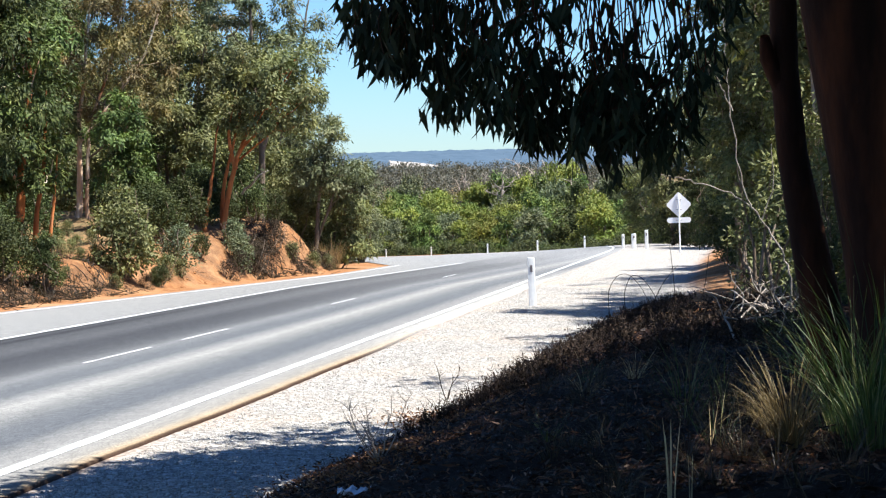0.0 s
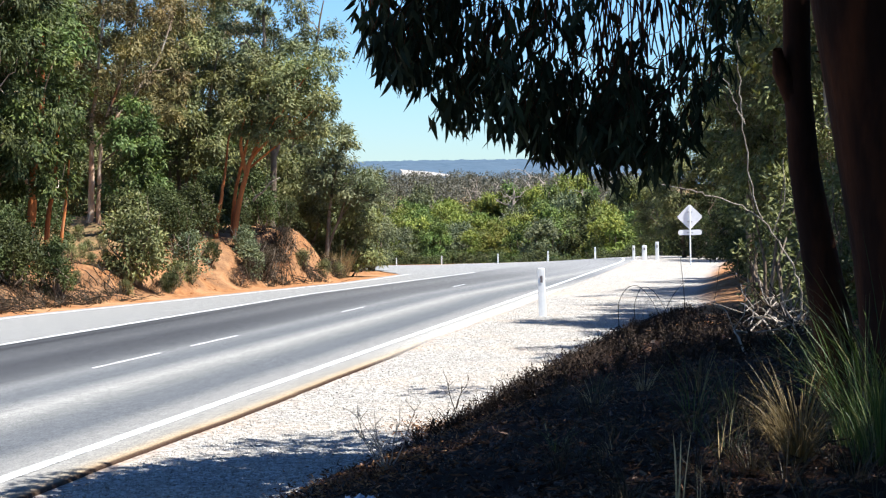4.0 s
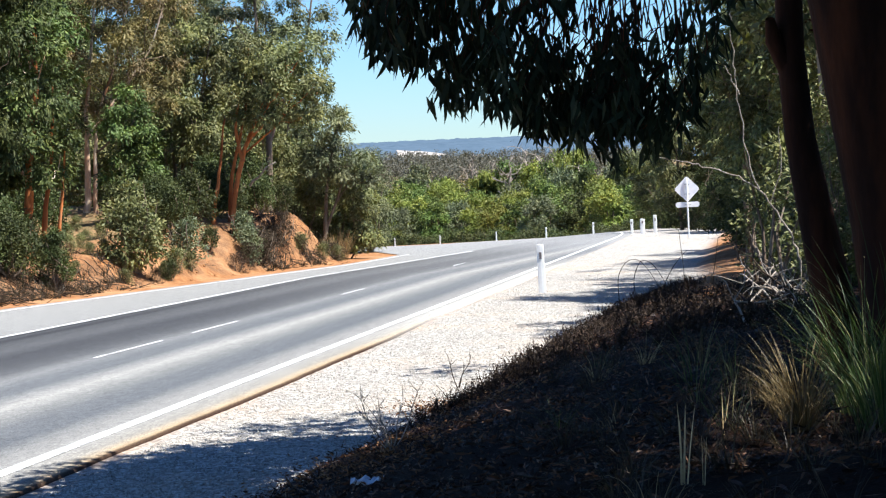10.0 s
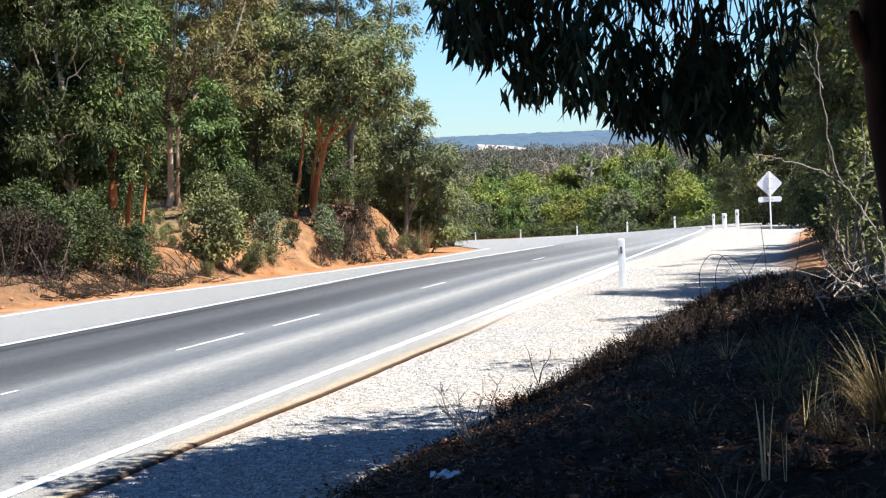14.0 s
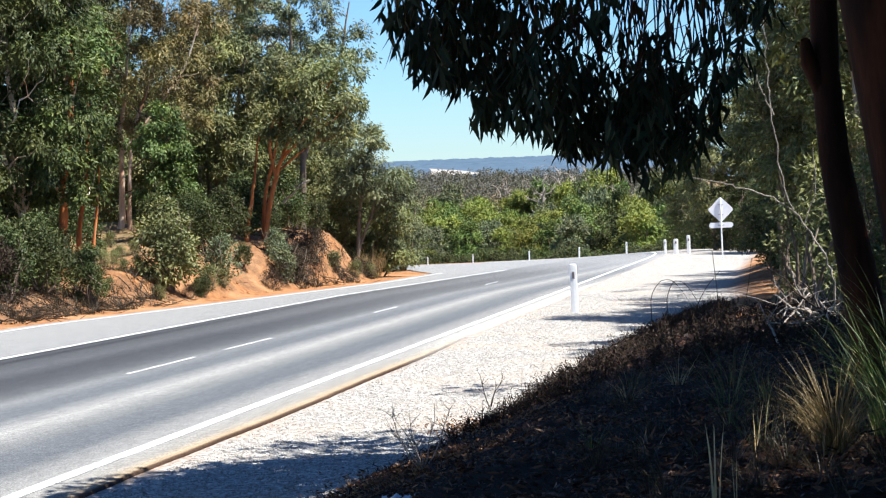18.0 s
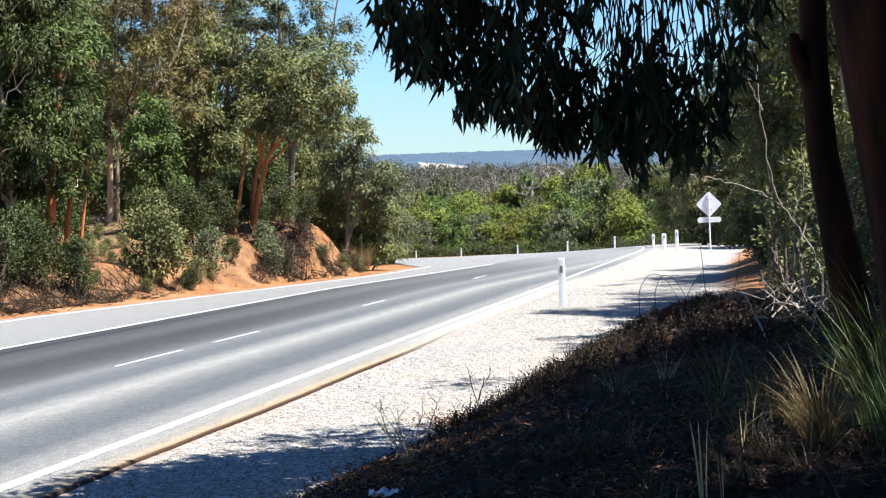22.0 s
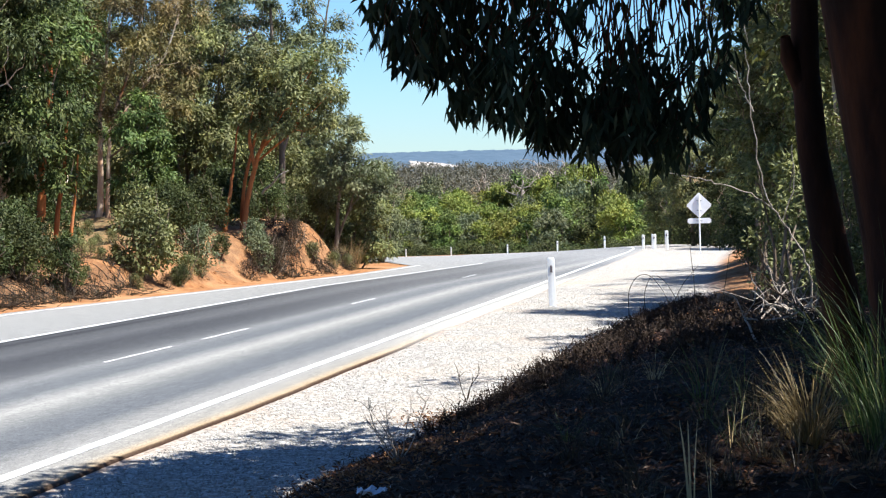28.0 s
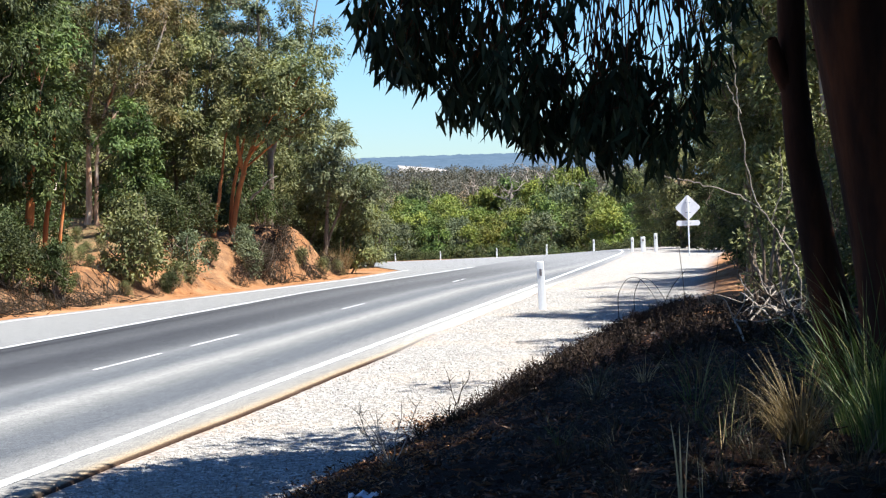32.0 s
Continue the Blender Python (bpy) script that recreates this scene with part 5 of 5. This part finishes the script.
        lowest.append((x, float(np.interp(x, fringe[:, 0], fringe[:, 1])) + rng.normal(0.02, 0.03)))
    lowest.sort()
    groups = np.array_split(np.array(lowest), 12)
    leader = local(1.9, 9.6, 5.0)
    part_np("limb", tube([big[7], local(2.2, 10.6, 5.4), leader, local(0.9, 8.4, 4.75), local(0.0, 7.9, 4.55), local(-0.6, 7.8, 4.45)], [0.07, 0.055, 0.045, 0.035, 0.025, 0.012], 8), BARK_DARK, root, "drooping bough above the road view", True)
    for n, grp in enumerate(groups):
        px = float(grp[:, 0].mean()) + 0.16
        pivot = np.array([px, 8.0 + 0.1 * math.sin(n * 2.1), 4.42])
        wood, leafy = [], []
        for x, z in grp:
            y = pivot[1] + rng.uniform(-0.55, 0.55)
            tip = np.array([x, y, z]) - pivot
            start = np.array([x + rng.uniform(-0.02, 0.38), pivot[1] + (y - pivot[1]) * 0.5, z + rng.uniform(0.34, 0.5)]) - pivot
            path = bent(rng, start, tip + np.array([0.01, 0, 0.10]), 8, 0.09)
            wood.append(tube(np.vstack([[[0, 0, 0]], path]), np.linspace(0.0032, 0.0012, 9), 4))
            m = 24
            t = rng.uniform(0.04, 1.0, m) ** 0.62 * 7
            j = np.minimum(t.astype(int), 6)
            pts = path[j] + (path[j + 1] - path[j]) * (t - j)[:, None] + rng.normal(size=(m, 3)) * np.array([0.02, 0.02, 0.012])
            way = unit(rng.normal(size=(m, 3)) * np.array([1.0, 1.0, 0.5])) * rng.uniform(0.15, 0.85, (m, 1)) + np.array([0.04, 0, -1.0])
            leafy.append(leaf_strips(rng, pts, way, 0.098, 0.0205))
        ob = part_np("branchlet", merge(wood), BARK_DARK, root)
        ob.location = Vector(pivot - o)
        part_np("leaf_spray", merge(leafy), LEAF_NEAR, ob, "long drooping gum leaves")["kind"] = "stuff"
        NEAR[n] = (ob, pivot - o)
    return root


near_tree()


# ---- the mound: litter, grass, weeds, fallen wood ----
TUFTS = []


def scatter_litter():
    rng = np.random.default_rng(501)
    n = 15000
    y = 5.6 + 34 * rng.uniform(size=n) ** 1.7
    x = toe_right(y) + rng.uniform(-0.04, 1.0, n) * 6.5
    keep = (x / y < 0.30) & (x / y > -0.26)
    x, y = x[keep], y[keep]
    pts = np.stack([x, y, full_z(x, y) + rng.uniform(0.004, 0.02, len(x))], 1)
    d = rng.normal(size=(len(x), 3))
    d[:, 2] *= 0.25
    # small dark flakes thick on the near slope
    n = 22000
    yn = 8.5 + 15 * rng.uniform(size=n) ** 1.3
    xn = toe_right(yn) - 0.12 + 4.2 * rng.uniform(size=n) ** 1.4
    near = np.stack([xn, yn, full_z(xn, yn) + rng.uniform(0.006, 0.03, n)], 1)
    way = rng.normal(size=(n, 3))
    way[:, 2] *= 0.5
    heaps = [leaf_strips(rng, pts, d, 0.085, 0.016), leaf_strips(rng, near, way, 0.036, 0.012)]
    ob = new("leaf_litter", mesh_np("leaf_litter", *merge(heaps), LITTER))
    tagged(ob, "brown fallen gum leaves and bark flakes", "leaf litter", kind="stuff")
    sticks = []
    for i in range(420):
        y = 6.0 + 26 * rng.uniform() ** 1.5
        x = float(toe_right(y)) + rng.uniform(-0.1, 5.5)
        a = np.array([x, y, float(full_z(x, y)) + 0.012])
        az, l = rng.uniform(0, 6.283), rng.uniform(0.12, 0.6)
        b = a + np.array([math.cos(az) * l, math.sin(az) * l, 0])
        b[2] = float(full_z(b[0], b[1])) + rng.uniform(0.01, 0.06)
        sticks.append(tube(bent(rng, a, b, 4, 0.06), np.linspace(0.006, 0.002, 4), 4))
    tagged(new("twig_litter", mesh_np("twig_litter", *merge(sticks), TWIG_DARK)), "dry fallen twigs on the mound", "twigs", kind="stuff")


scatter_litter()


def rusty_patches():
    """Drifts of rust-coloured bark and leaves lodged along the mound's foot."""
    rng = np.random.default_rng(503)
    n, heaps = 700, []
    for bearing, d, wide, deep in ((-56, 13.9, 0.30, 0.9), (-44, 13.2, 0.28, 0.7), (-22, 14.4, 0.22, 0.6), (14, 17.0, 0.22, 0.4), (-10, 18.6, 0.2, 0.5)):
        c = spot(bearing, d)
        x, y = c.x + rng.normal(size=n) * wide, c.y + rng.normal(size=n) * deep
        pts = np.stack([x, y, full_z(x, y) + rng.uniform(0.006, 0.045, n)], 1)
        way = rng.normal(size=(n, 3))
        way[:, 2] *= 0.5
        heaps.append(leaf_strips(rng, pts, way, 0.045, 0.013))
    tagged(new("bark_litter", mesh_np("bark_litter", *merge(heaps), LITTER_RUST)), "rust-coloured bark flakes and dry leaves", "leaf litter", kind="stuff")


rusty_patches()


def heath_fringe():
    """Low dry heath along the mound's foot, standing against the gravel."""
    rng = np.random.default_rng(503)
    wood, leafy = [], []
    for i in range(500):
        y = 17.5 + 26 * rng.uniform() ** 1.1
        w = abs(rng.normal(0.2, 0.3))
        x = float(toe_right(y)) + w - 0.05
        z = float(full_z(x, y))
        h = rng.uniform(0.06, 0.24)
        for q in range(5):
            end = np.array([x, y, z]) + np.array([rng.normal() * h * 0.35, rng.normal() * h * 0.3, h * rng.uniform(0.5, 1.1)])
            wood.append(tube(bent(rng, (x, y, z - 0.02), end, 3, 0.1), [0.005, 0.004, 0.0015], 3))
            m = 6
            t = rng.uniform(0.3, 1.05, m)[:, None]
            pts = np.array([x, y, z]) + (end - np.array([x, y, z])) * t
            leafy.append(leaves(rng, pts, 0.045, 0.009, -0.5))
    for i in range(330):
        y = 19 + 15 * rng.uniform()
        x = float(toe_right(y)) + 0.4 + 3.4 * rng.uniform() ** 1.2
        z = float(full_z(x, y))
        h = rng.uniform(0.10, 0.32)
        for q in range(4):
            end = np.array([x, y, z]) + np.array([rng.normal() * h * 0.4, rng.normal() * h * 0.4, h * rng.uniform(0.5, 1.1)])
            wood.append(tube(bent(rng, (x, y, z - 0.02), end, 3, 0.1), [0.007, 0.005, 0.002], 3))
            t = rng.uniform(0.2, 1.05, 9)[:, None]
            leafy.append(leaves(rng, np.array([x, y, z]) + (end - np.array([x, y, z])) * t, 0.07, 0.016, -0.4))
    tagged(new("heath_twigs", mesh_np("heath_twigs", *merge(wood), TWIG_DARK)), "dark dry heath twigs beside the gravel", "heath", kind="stuff")
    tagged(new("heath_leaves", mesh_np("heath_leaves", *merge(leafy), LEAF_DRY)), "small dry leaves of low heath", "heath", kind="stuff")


heath_fringe()


def tuft(name, seed, bearing, d, count, length, width, mat, label, lean=0.5, arch=0.6, base=0.08, way=None, sway=0.0):
    rng = np.random.default_rng(seed)
    p = spot(bearing, d, 0.015)
    if sway:
        ob = new(name)
        for _ in range(min(6, count)):
            part_np("tuft", blades(rng, max(1, count // 6), base, length, width, lean, arch, 6, way), mat, ob)
    else:
        ob = new(name, mesh_np(name, *blades(rng, count, base, length, width, lean, arch, 6, way), mat))
    ob.matrix_basis = pose(*p)
    tagged(ob, label, "grass")
    if sway:
        TUFTS.append((ob, p, sway))
    return ob


def mound_grass():
    green = "tall green grass tussock on the shaded mound"
    for seed, b, d, n, l in ((601, 201, 10.6, 60, 0.85), (602, 211, 10.0, 110, 0.95), (608, 220, 9.3, 130, 1.0), (609, 228, 10.4, 120, 1.1)):
        tuft("grass_tussock", seed, b, d, n, l, 0.0055, GRASS_GREEN, green, 0.34, 1.0, 0.14, sway=1.6)
    gold = "dry golden grass clump bent over on the mound"
    tuft("grass_tussock", 603, 178, 9.7, 230, 0.62, 0.0042, GRASS_GOLD, gold, 0.30, 1.5, 0.07, sway=1.2)
    tuft("grass_tussock", 613, 171, 10.2, 90, 0.5, 0.004, GRASS_GOLD, gold, 0.45, 1.5, 0.08, way=2.8, sway=1.2)
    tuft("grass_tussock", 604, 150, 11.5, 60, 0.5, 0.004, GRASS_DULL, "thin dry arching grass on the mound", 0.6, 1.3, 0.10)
    tuft("grass_tussock", 605, 116, 8.36, 4, 0.36, 0.011, GRASS_STRAW, "few pale upright grass blades", 0.10, 0.15, 0.03, sway=2.0)
    tuft("grass_tussock", 606, 126.4, 8.3, 2, 0.24, 0.009, GRASS_STRAW, "few pale upright grass blades", 0.08, 0.1, 0.01, sway=2.0)
    tuft("grass_tussock", 610, 136.7, 9.9, 2, 0.34, 0.010, GRASS_STRAW, "few long pale grass blades", 0.25, 0.2, 0.01, way=0.3, sway=2.0)
    rng = np.random.default_rng(607)
    for i in range(110):
        b, d = rng.uniform(40, 230), 6.4 + 12 * rng.uniform() ** 1.3
        if b / 1000 * d < toe_right(d) + 0.7:
            continue
        dry = rng.uniform() < 0.6
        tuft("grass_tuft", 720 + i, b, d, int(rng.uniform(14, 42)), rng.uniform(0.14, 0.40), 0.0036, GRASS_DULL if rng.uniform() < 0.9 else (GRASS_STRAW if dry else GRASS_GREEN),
             "small dry grass tuft among leaf litter" if dry else "small green grass tuft among leaf litter", 0.6, 1.1, 0.07)
    for i in range(12):
        b, d = rng.uniform(120, 200), 9.5 + 6 * rng.uniform()
        wet = rng.uniform() < 0.45
        tuft("grass_tuft", 840 + i, b, d, int(rng.uniform(8, 18)), rng.uniform(0.35, 0.65), 0.0040, GRASS_GREEN if wet else GRASS_GOLD,
             "thin green arching grass on the shaded mound" if wet else "thin golden arching grass on the shaded mound", 0.5, 1.0, 0.10)
    tuft("grass_tussock", 690, -58, 73.0, 160, 1.3, 0.02, GRASS_STRAW, "tall straw grass at the end of the bank", 0.25, 0.4, 0.35)
    tuft("grass_tussock", 691, -62, 72.0, 120, 1.0, 0.02, GRASS_STRAW, "tall straw grass at the end of the bank", 0.3, 0.5, 0.35)


mound_grass()


def dead_weed(bearing, d, h, n, seed, label, mat, spread=0.5, r=0.006):
    rng = np.random.default_rng(seed)
    p = spot(bearing, d, 0.02)
    root = new("dead_weed")
    root.matrix_basis = pose(*p)
    for i in range(n):
        az = rng.uniform(0, 6.283)
        end = np.array([math.cos(az) * h * spread, math.sin(az) * h * spread * 0.5, h * rng.uniform(0.55, 1.05)])
        sp = bent(rng, (0, 0, 0), end, 6, 0.05)
        wood = [tube(sp, np.linspace(r, r * 0.3, 6), 5)]
        for q in range(3):
            s = sp[rng.integers(2, 5)]
            wood.append(tube(bent(rng, s, s + np.array([rng.normal() * 0.12, rng.normal() * 0.06, 0.16]) * h, 3, 0.05), [r * 0.5, r * 0.4, r * 0.2], 4))
        part_np("stalk", merge(wood), mat, root)
    return tagged(root, label, "weed")


def arch_stem(points):
    """A bare stem bent through points given as bearing, distance and height over the eye."""
    p = np.array([(b * d / 1000, d, EYE[2] + e) for b, d, e in points])
    t = np.linspace(0, len(p) - 1, len(p) * 4)
    fine = np.stack([np.interp(t, np.arange(len(p)), p[:, k]) for k in range(3)], 1)
    for _ in range(3):
        fine[1:-1] = (fine[:-2] + 2 * fine[1:-1] + fine[2:]) / 4
    return fine


def mound_weeds():
    dead_weed(-34, 13.7, 0.50, 8, 701, "pale forked dead weed at the gravel's edge", TWIG_PALE, 0.55, 0.0062)
    dead_weed(1.2, 21.0, 0.45, 3, 703, "thin dead weed at the gravel's edge", TWIG_DARK, 0.3, 0.007)
    rows = [("arched_stem", [(85, 30, -2.52), (84, 30, -2.10), (89, 30, -1.86), (95, 30, -1.84), (101, 30, -2.04), (108, 30, -2.44)]),
            ("arched_stem", [(94, 30, -2.56), (92, 30, -2.16), (96, 30, -1.84), (103, 30, -1.92), (112, 30, -2.4)]),
            ("bare_stem", [(119, 27, -2.2), (118, 27, -1.75), (116, 27, -1.28)]),
            ("bare_stem", [(106, 30, -2.4), (112, 30, -2.0), (120, 30, -1.72)]),
            ("bare_stem", [(130, 26, -2.2), (134, 26, -1.75), (136, 26, -1.35)])]
    for name, pts in rows:
        fine = arch_stem(pts)
        base = Vector((fine[0][0], fine[0][1], float(full_z(fine[0][0], fine[0][1])) - 0.02))
        fine[0][2] = base.z
        ob = new(name, mesh_np(name, *tube(fine - np.array(base), np.linspace(0.0065, 0.0035, len(fine)), 5), TWIG_DARK))
        ob.location = base
        tagged(ob, "thin dark bare stem over the gravel edge", "stem", "bare stems at the mound's edge")


mound_weeds()


def fallen_wood():
    """Bleached boughs lying and leaning at the foot of the right-hand trees."""
    rng = np.random.default_rng(711)
    root = new("dead_bough")
    paths = [([(106, 24, -0.24), (117.6, 24, -0.30), (127.7, 24, -0.36), (144.9, 24, -0.46), (157.8, 24, -0.67), (166.4, 24, -0.95), (173.6, 24, -1.23), (178, 24, -1.55)], 0.014),
             ([(157.8, 24, -0.66), (151.3, 24, -0.22), (148.6, 24, 0.27), (146.7, 24, 0.68), (145.4, 24, 1.02), (143.8, 24, 1.57), (142.2, 24, 2.05)], 0.0095),
             ([(148.4, 24, 0.50), (142.4, 24, 0.82), (134.5, 24, 1.2)], 0.009), ([(163, 24, -0.84), (170, 24, -0.35), (168, 24, 0.1)], 0.008)]
    base = None
    for pts, r in paths:
        fine = arch_stem(pts)
        fine[1:-1] += rng.normal(size=(len(fine) - 2, 3)) * 0.012
        if base is None:
            foot = fine[-1]
            base = np.array([foot[0], foot[1], float(full_z(foot[0], foot[1]))])
            fine = np.vstack([fine, base - np.array([0, 0, 0.05])])
            rad = np.linspace(r * 0.35, r * 0.95, len(fine))
        else:
            rad = np.linspace(r, r * 0.4, len(fine))
        part_np("bough", tube(fine - base, rad, 6), TWIG_PALE, root, smooth=True)
    root.location = Vector(base)
    tagged(root, "bleached bare dead bough arching from the shrubs", "dead branch")
    rows = [((182, 24, 0.05), (156, 24, 0.50), 0.045), ((181, 24, 0.06), (170, 24, 0.34), 0.036), ((144, 25, 0.10), (175, 24, 0.12), 0.05), ((136, 27, 0.10), (168, 26, 0.30), 0.04),
            ((140, 24, 0.05), (166, 25, 0.32), 0.04), ((150, 25, 0.05), (178, 24, 0.22), 0.05), ((158, 23, 0.05), (140, 24, 0.28), 0.035), ((165, 24, 0.05), (147, 25, 0.40), 0.03), ((176, 25, 0.05), (152, 24, 0.16), 0.045),
            ((145, 21, 0.05), (186, 21, 0.12), 0.03), ((150, 20, 0.04), (178, 22, 0.35), 0.028), ((160, 19, 0.03), (190, 20, 0.30), 0.035),
            ((172, 22, 0.05), (160, 22, 0.75), 0.02), ((178, 23, 0.05), (150, 23, 0.25), 0.022), ((168, 21, 0.03), (192, 21, 0.55), 0.018),
            ((138, 23, 0.02), (165, 22, 0.18), 0.018), ((183, 20, 0.04), (168, 21, 0.60), 0.016)]
    for n, (a, b, r) in enumerate(rows):
        pa, pb = spot(a[0], a[1]), spot(b[0], b[1])
        pa.z += a[2] - 0.05
        pb.z += b[2]
        r *= 0.5
        path = bent(rng, (0, 0, 0), pb - pa, 8, 0.06)
        wood = [tube(path, np.linspace(r, r * 0.4, 8), 6)]
        for q in range(4):
            s = path[rng.integers(2, 7)]
            wood.append(tube(bent(rng, s, s + rng.normal(size=3) * np.array([0.3, 0.2, 0.25]) + np.array([0, 0, 0.15]), 4, 0.1), np.linspace(r * 0.4, 0.003, 4), 4))
        ob = new("fallen_branch", mesh_np("fallen_branch", *merge(wood), TWIG_PALE if n % 3 else TWIG_DARK, True))
        ob.location = pa
        tagged(ob, "grey fallen branch on the bank", "dead branch", "fallen branches")


fallen_wood()


def gravel_stones():
    rng = np.random.default_rng(801)
    n = 24000
    y = 12.5 + 40 * rng.uniform(size=n) ** 1.4
    a, b = edge_x(y) + 0.62, toe_right(y) + 0.15
    x = a + (b - a) * rng.uniform(size=n)
    s = rng.uniform(0.005, 0.015, n) * (1 + (rng.uniform(size=n) > 0.97) * 0.8)
    c = np.stack([x, y, full_z(x, y) + s * 0.15], 1)
    d = np.array([(1, 0, 0), (0, 1, 0), (-1, 0, 0), (0, -1, 0), (0, 0, 1), (0, 0, -1)], float)
    v = c[:, None] + d[None] * s[:, None, None] * rng.uniform(0.6, 1.3, (n, 6, 1))
    tri = np.array([(0, 1, 4), (1, 2, 4), (2, 3, 4), (3, 0, 4), (1, 0, 5), (2, 1, 5), (3, 2, 5), (0, 3, 5)])
    f = (np.arange(n)[:, None, None] * 6 + tri[None]).reshape(-1, 3)
    tagged(new("gravel", mesh_np("gravel", v.reshape(-1, 3), f, STONE)), "loose pale gravel on the verge", "gravel", kind="stuff")


gravel_stones()


def bank_rubble():
    """Clods of red earth, dry tufts and fallen sticks on the far bank's face and foot."""
    rng = np.random.default_rng(821)
    clods, dry, sticks = [], [], []
    octa = np.array([(1, 0, 0), (0, 1, 0), (-1, 0, 0), (0, -1, 0), (0, 0, 0.8), (0, 0, -0.8)], float)
    faces = np.array([(0, 1, 4), (1, 2, 4), (2, 3, 4), (3, 0, 4), (1, 0, 5), (2, 1, 5), (3, 2, 5), (0, 3, 5)])
    for i in range(1500):
        y = 38 + 36 * rng.uniform()
        x = float(toe_left(y)) - abs(rng.normal(0.2, 1.3))
        z = float(full_z(x, y))
        if i < 350:
            k = 0.02 + 0.07 * rng.uniform() ** 3
            clods.append((octa * k * rng.uniform(0.6, 1.3, (6, 3)) + np.array([x, y, z]), faces))
        elif math.sin(x * 1.3 + 2) + math.sin(y * 0.9) + math.sin(x * 0.7 - y * 0.5) > 0.2:
            v, f = blades(rng, 12, 0.12, rng.uniform(0.15, 0.5), 0.012, 0.6, 0.8, 3)
            dry.append((v + np.array([x, y, z - 0.02]), f))
            az, l = rng.uniform(0, 6.283), rng.uniform(0.3, 1.1)
            end = np.array([x + math.cos(az) * l, y + math.sin(az) * l, 0.0])
            end[2] = float(full_z(end[0], end[1])) + rng.uniform(0.02, 0.22)
            sticks.append(tube(bent(rng, (x, y, z + 0.02), end, 4, 0.08), np.linspace(0.014, 0.005, 4), 4))
    tagged(new("earth_clods", mesh_np("earth_clods", *merge(clods), EARTH)), "red earth clods and stones on the bank", "clods", kind="stuff")
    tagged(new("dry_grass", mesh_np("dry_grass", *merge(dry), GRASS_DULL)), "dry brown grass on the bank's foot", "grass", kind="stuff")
    tagged(new("twig_litter", mesh_np("twig_litter", *merge(sticks), TWIG_DARK)), "dry fallen sticks on the red bank", "twigs", kind="stuff")


bank_rubble()


def crumpled_paper():
    rng = np.random.default_rng(811)
    p = spot(-47, 11.2)
    bm = bmesh.new()
    bmesh.ops.create_grid(bm, x_segments=7, y_segments=5, size=0.5)
    for v in bm.verts:
        v.co = Vector((v.co.x * 0.19, v.co.y * 0.16, 0.02 + 0.02 * math.sin(v.co.x * 9 + v.co.y * 5) + rng.uniform(-0.012, 0.016)))
    bmesh.ops.solidify(bm, geom=bm.faces[:], thickness=0.002)
    me = bpy.data.meshes.new("crumpled_paper")
    bm.to_mesh(me)
    bm.free()
    me.materials.append(PAPER)
    ob = new("crumpled_paper", me)
    ob.location = p
    tagged(ob, "crumpled white paper litter at the mound's foot", "litter")


crumpled_paper()


# ---- the wind ----
def gust(t, n):
    return (0.55 * math.sin(2 * math.pi * t / 3.3 + n * 0.5) + 0.45 * math.sin(2 * math.pi * t / 1.45 + n * 0.9 + 1.0)
            + 0.5 * math.sin(2 * math.pi * t / 7.9 + 0.4 * n + 2.0))


def motions():
    times = [0.5 * i for i in range(65)]
    for n, (ob, pivot) in NEAR.items():
        walk(ob, [(t, pose(*pivot, 0.8 * gust(t * 0.9 + 1, n + 2), 1.9 * gust(t, n), 0)) for t in times])
    for n, (ob, p, sway) in enumerate(TUFTS):
        walk(ob, [(t, pose(*p, 0.5 * sway * gust(t * 1.1, n + 3), sway * gust(t + 2, n), 0)) for t in times])


motions()
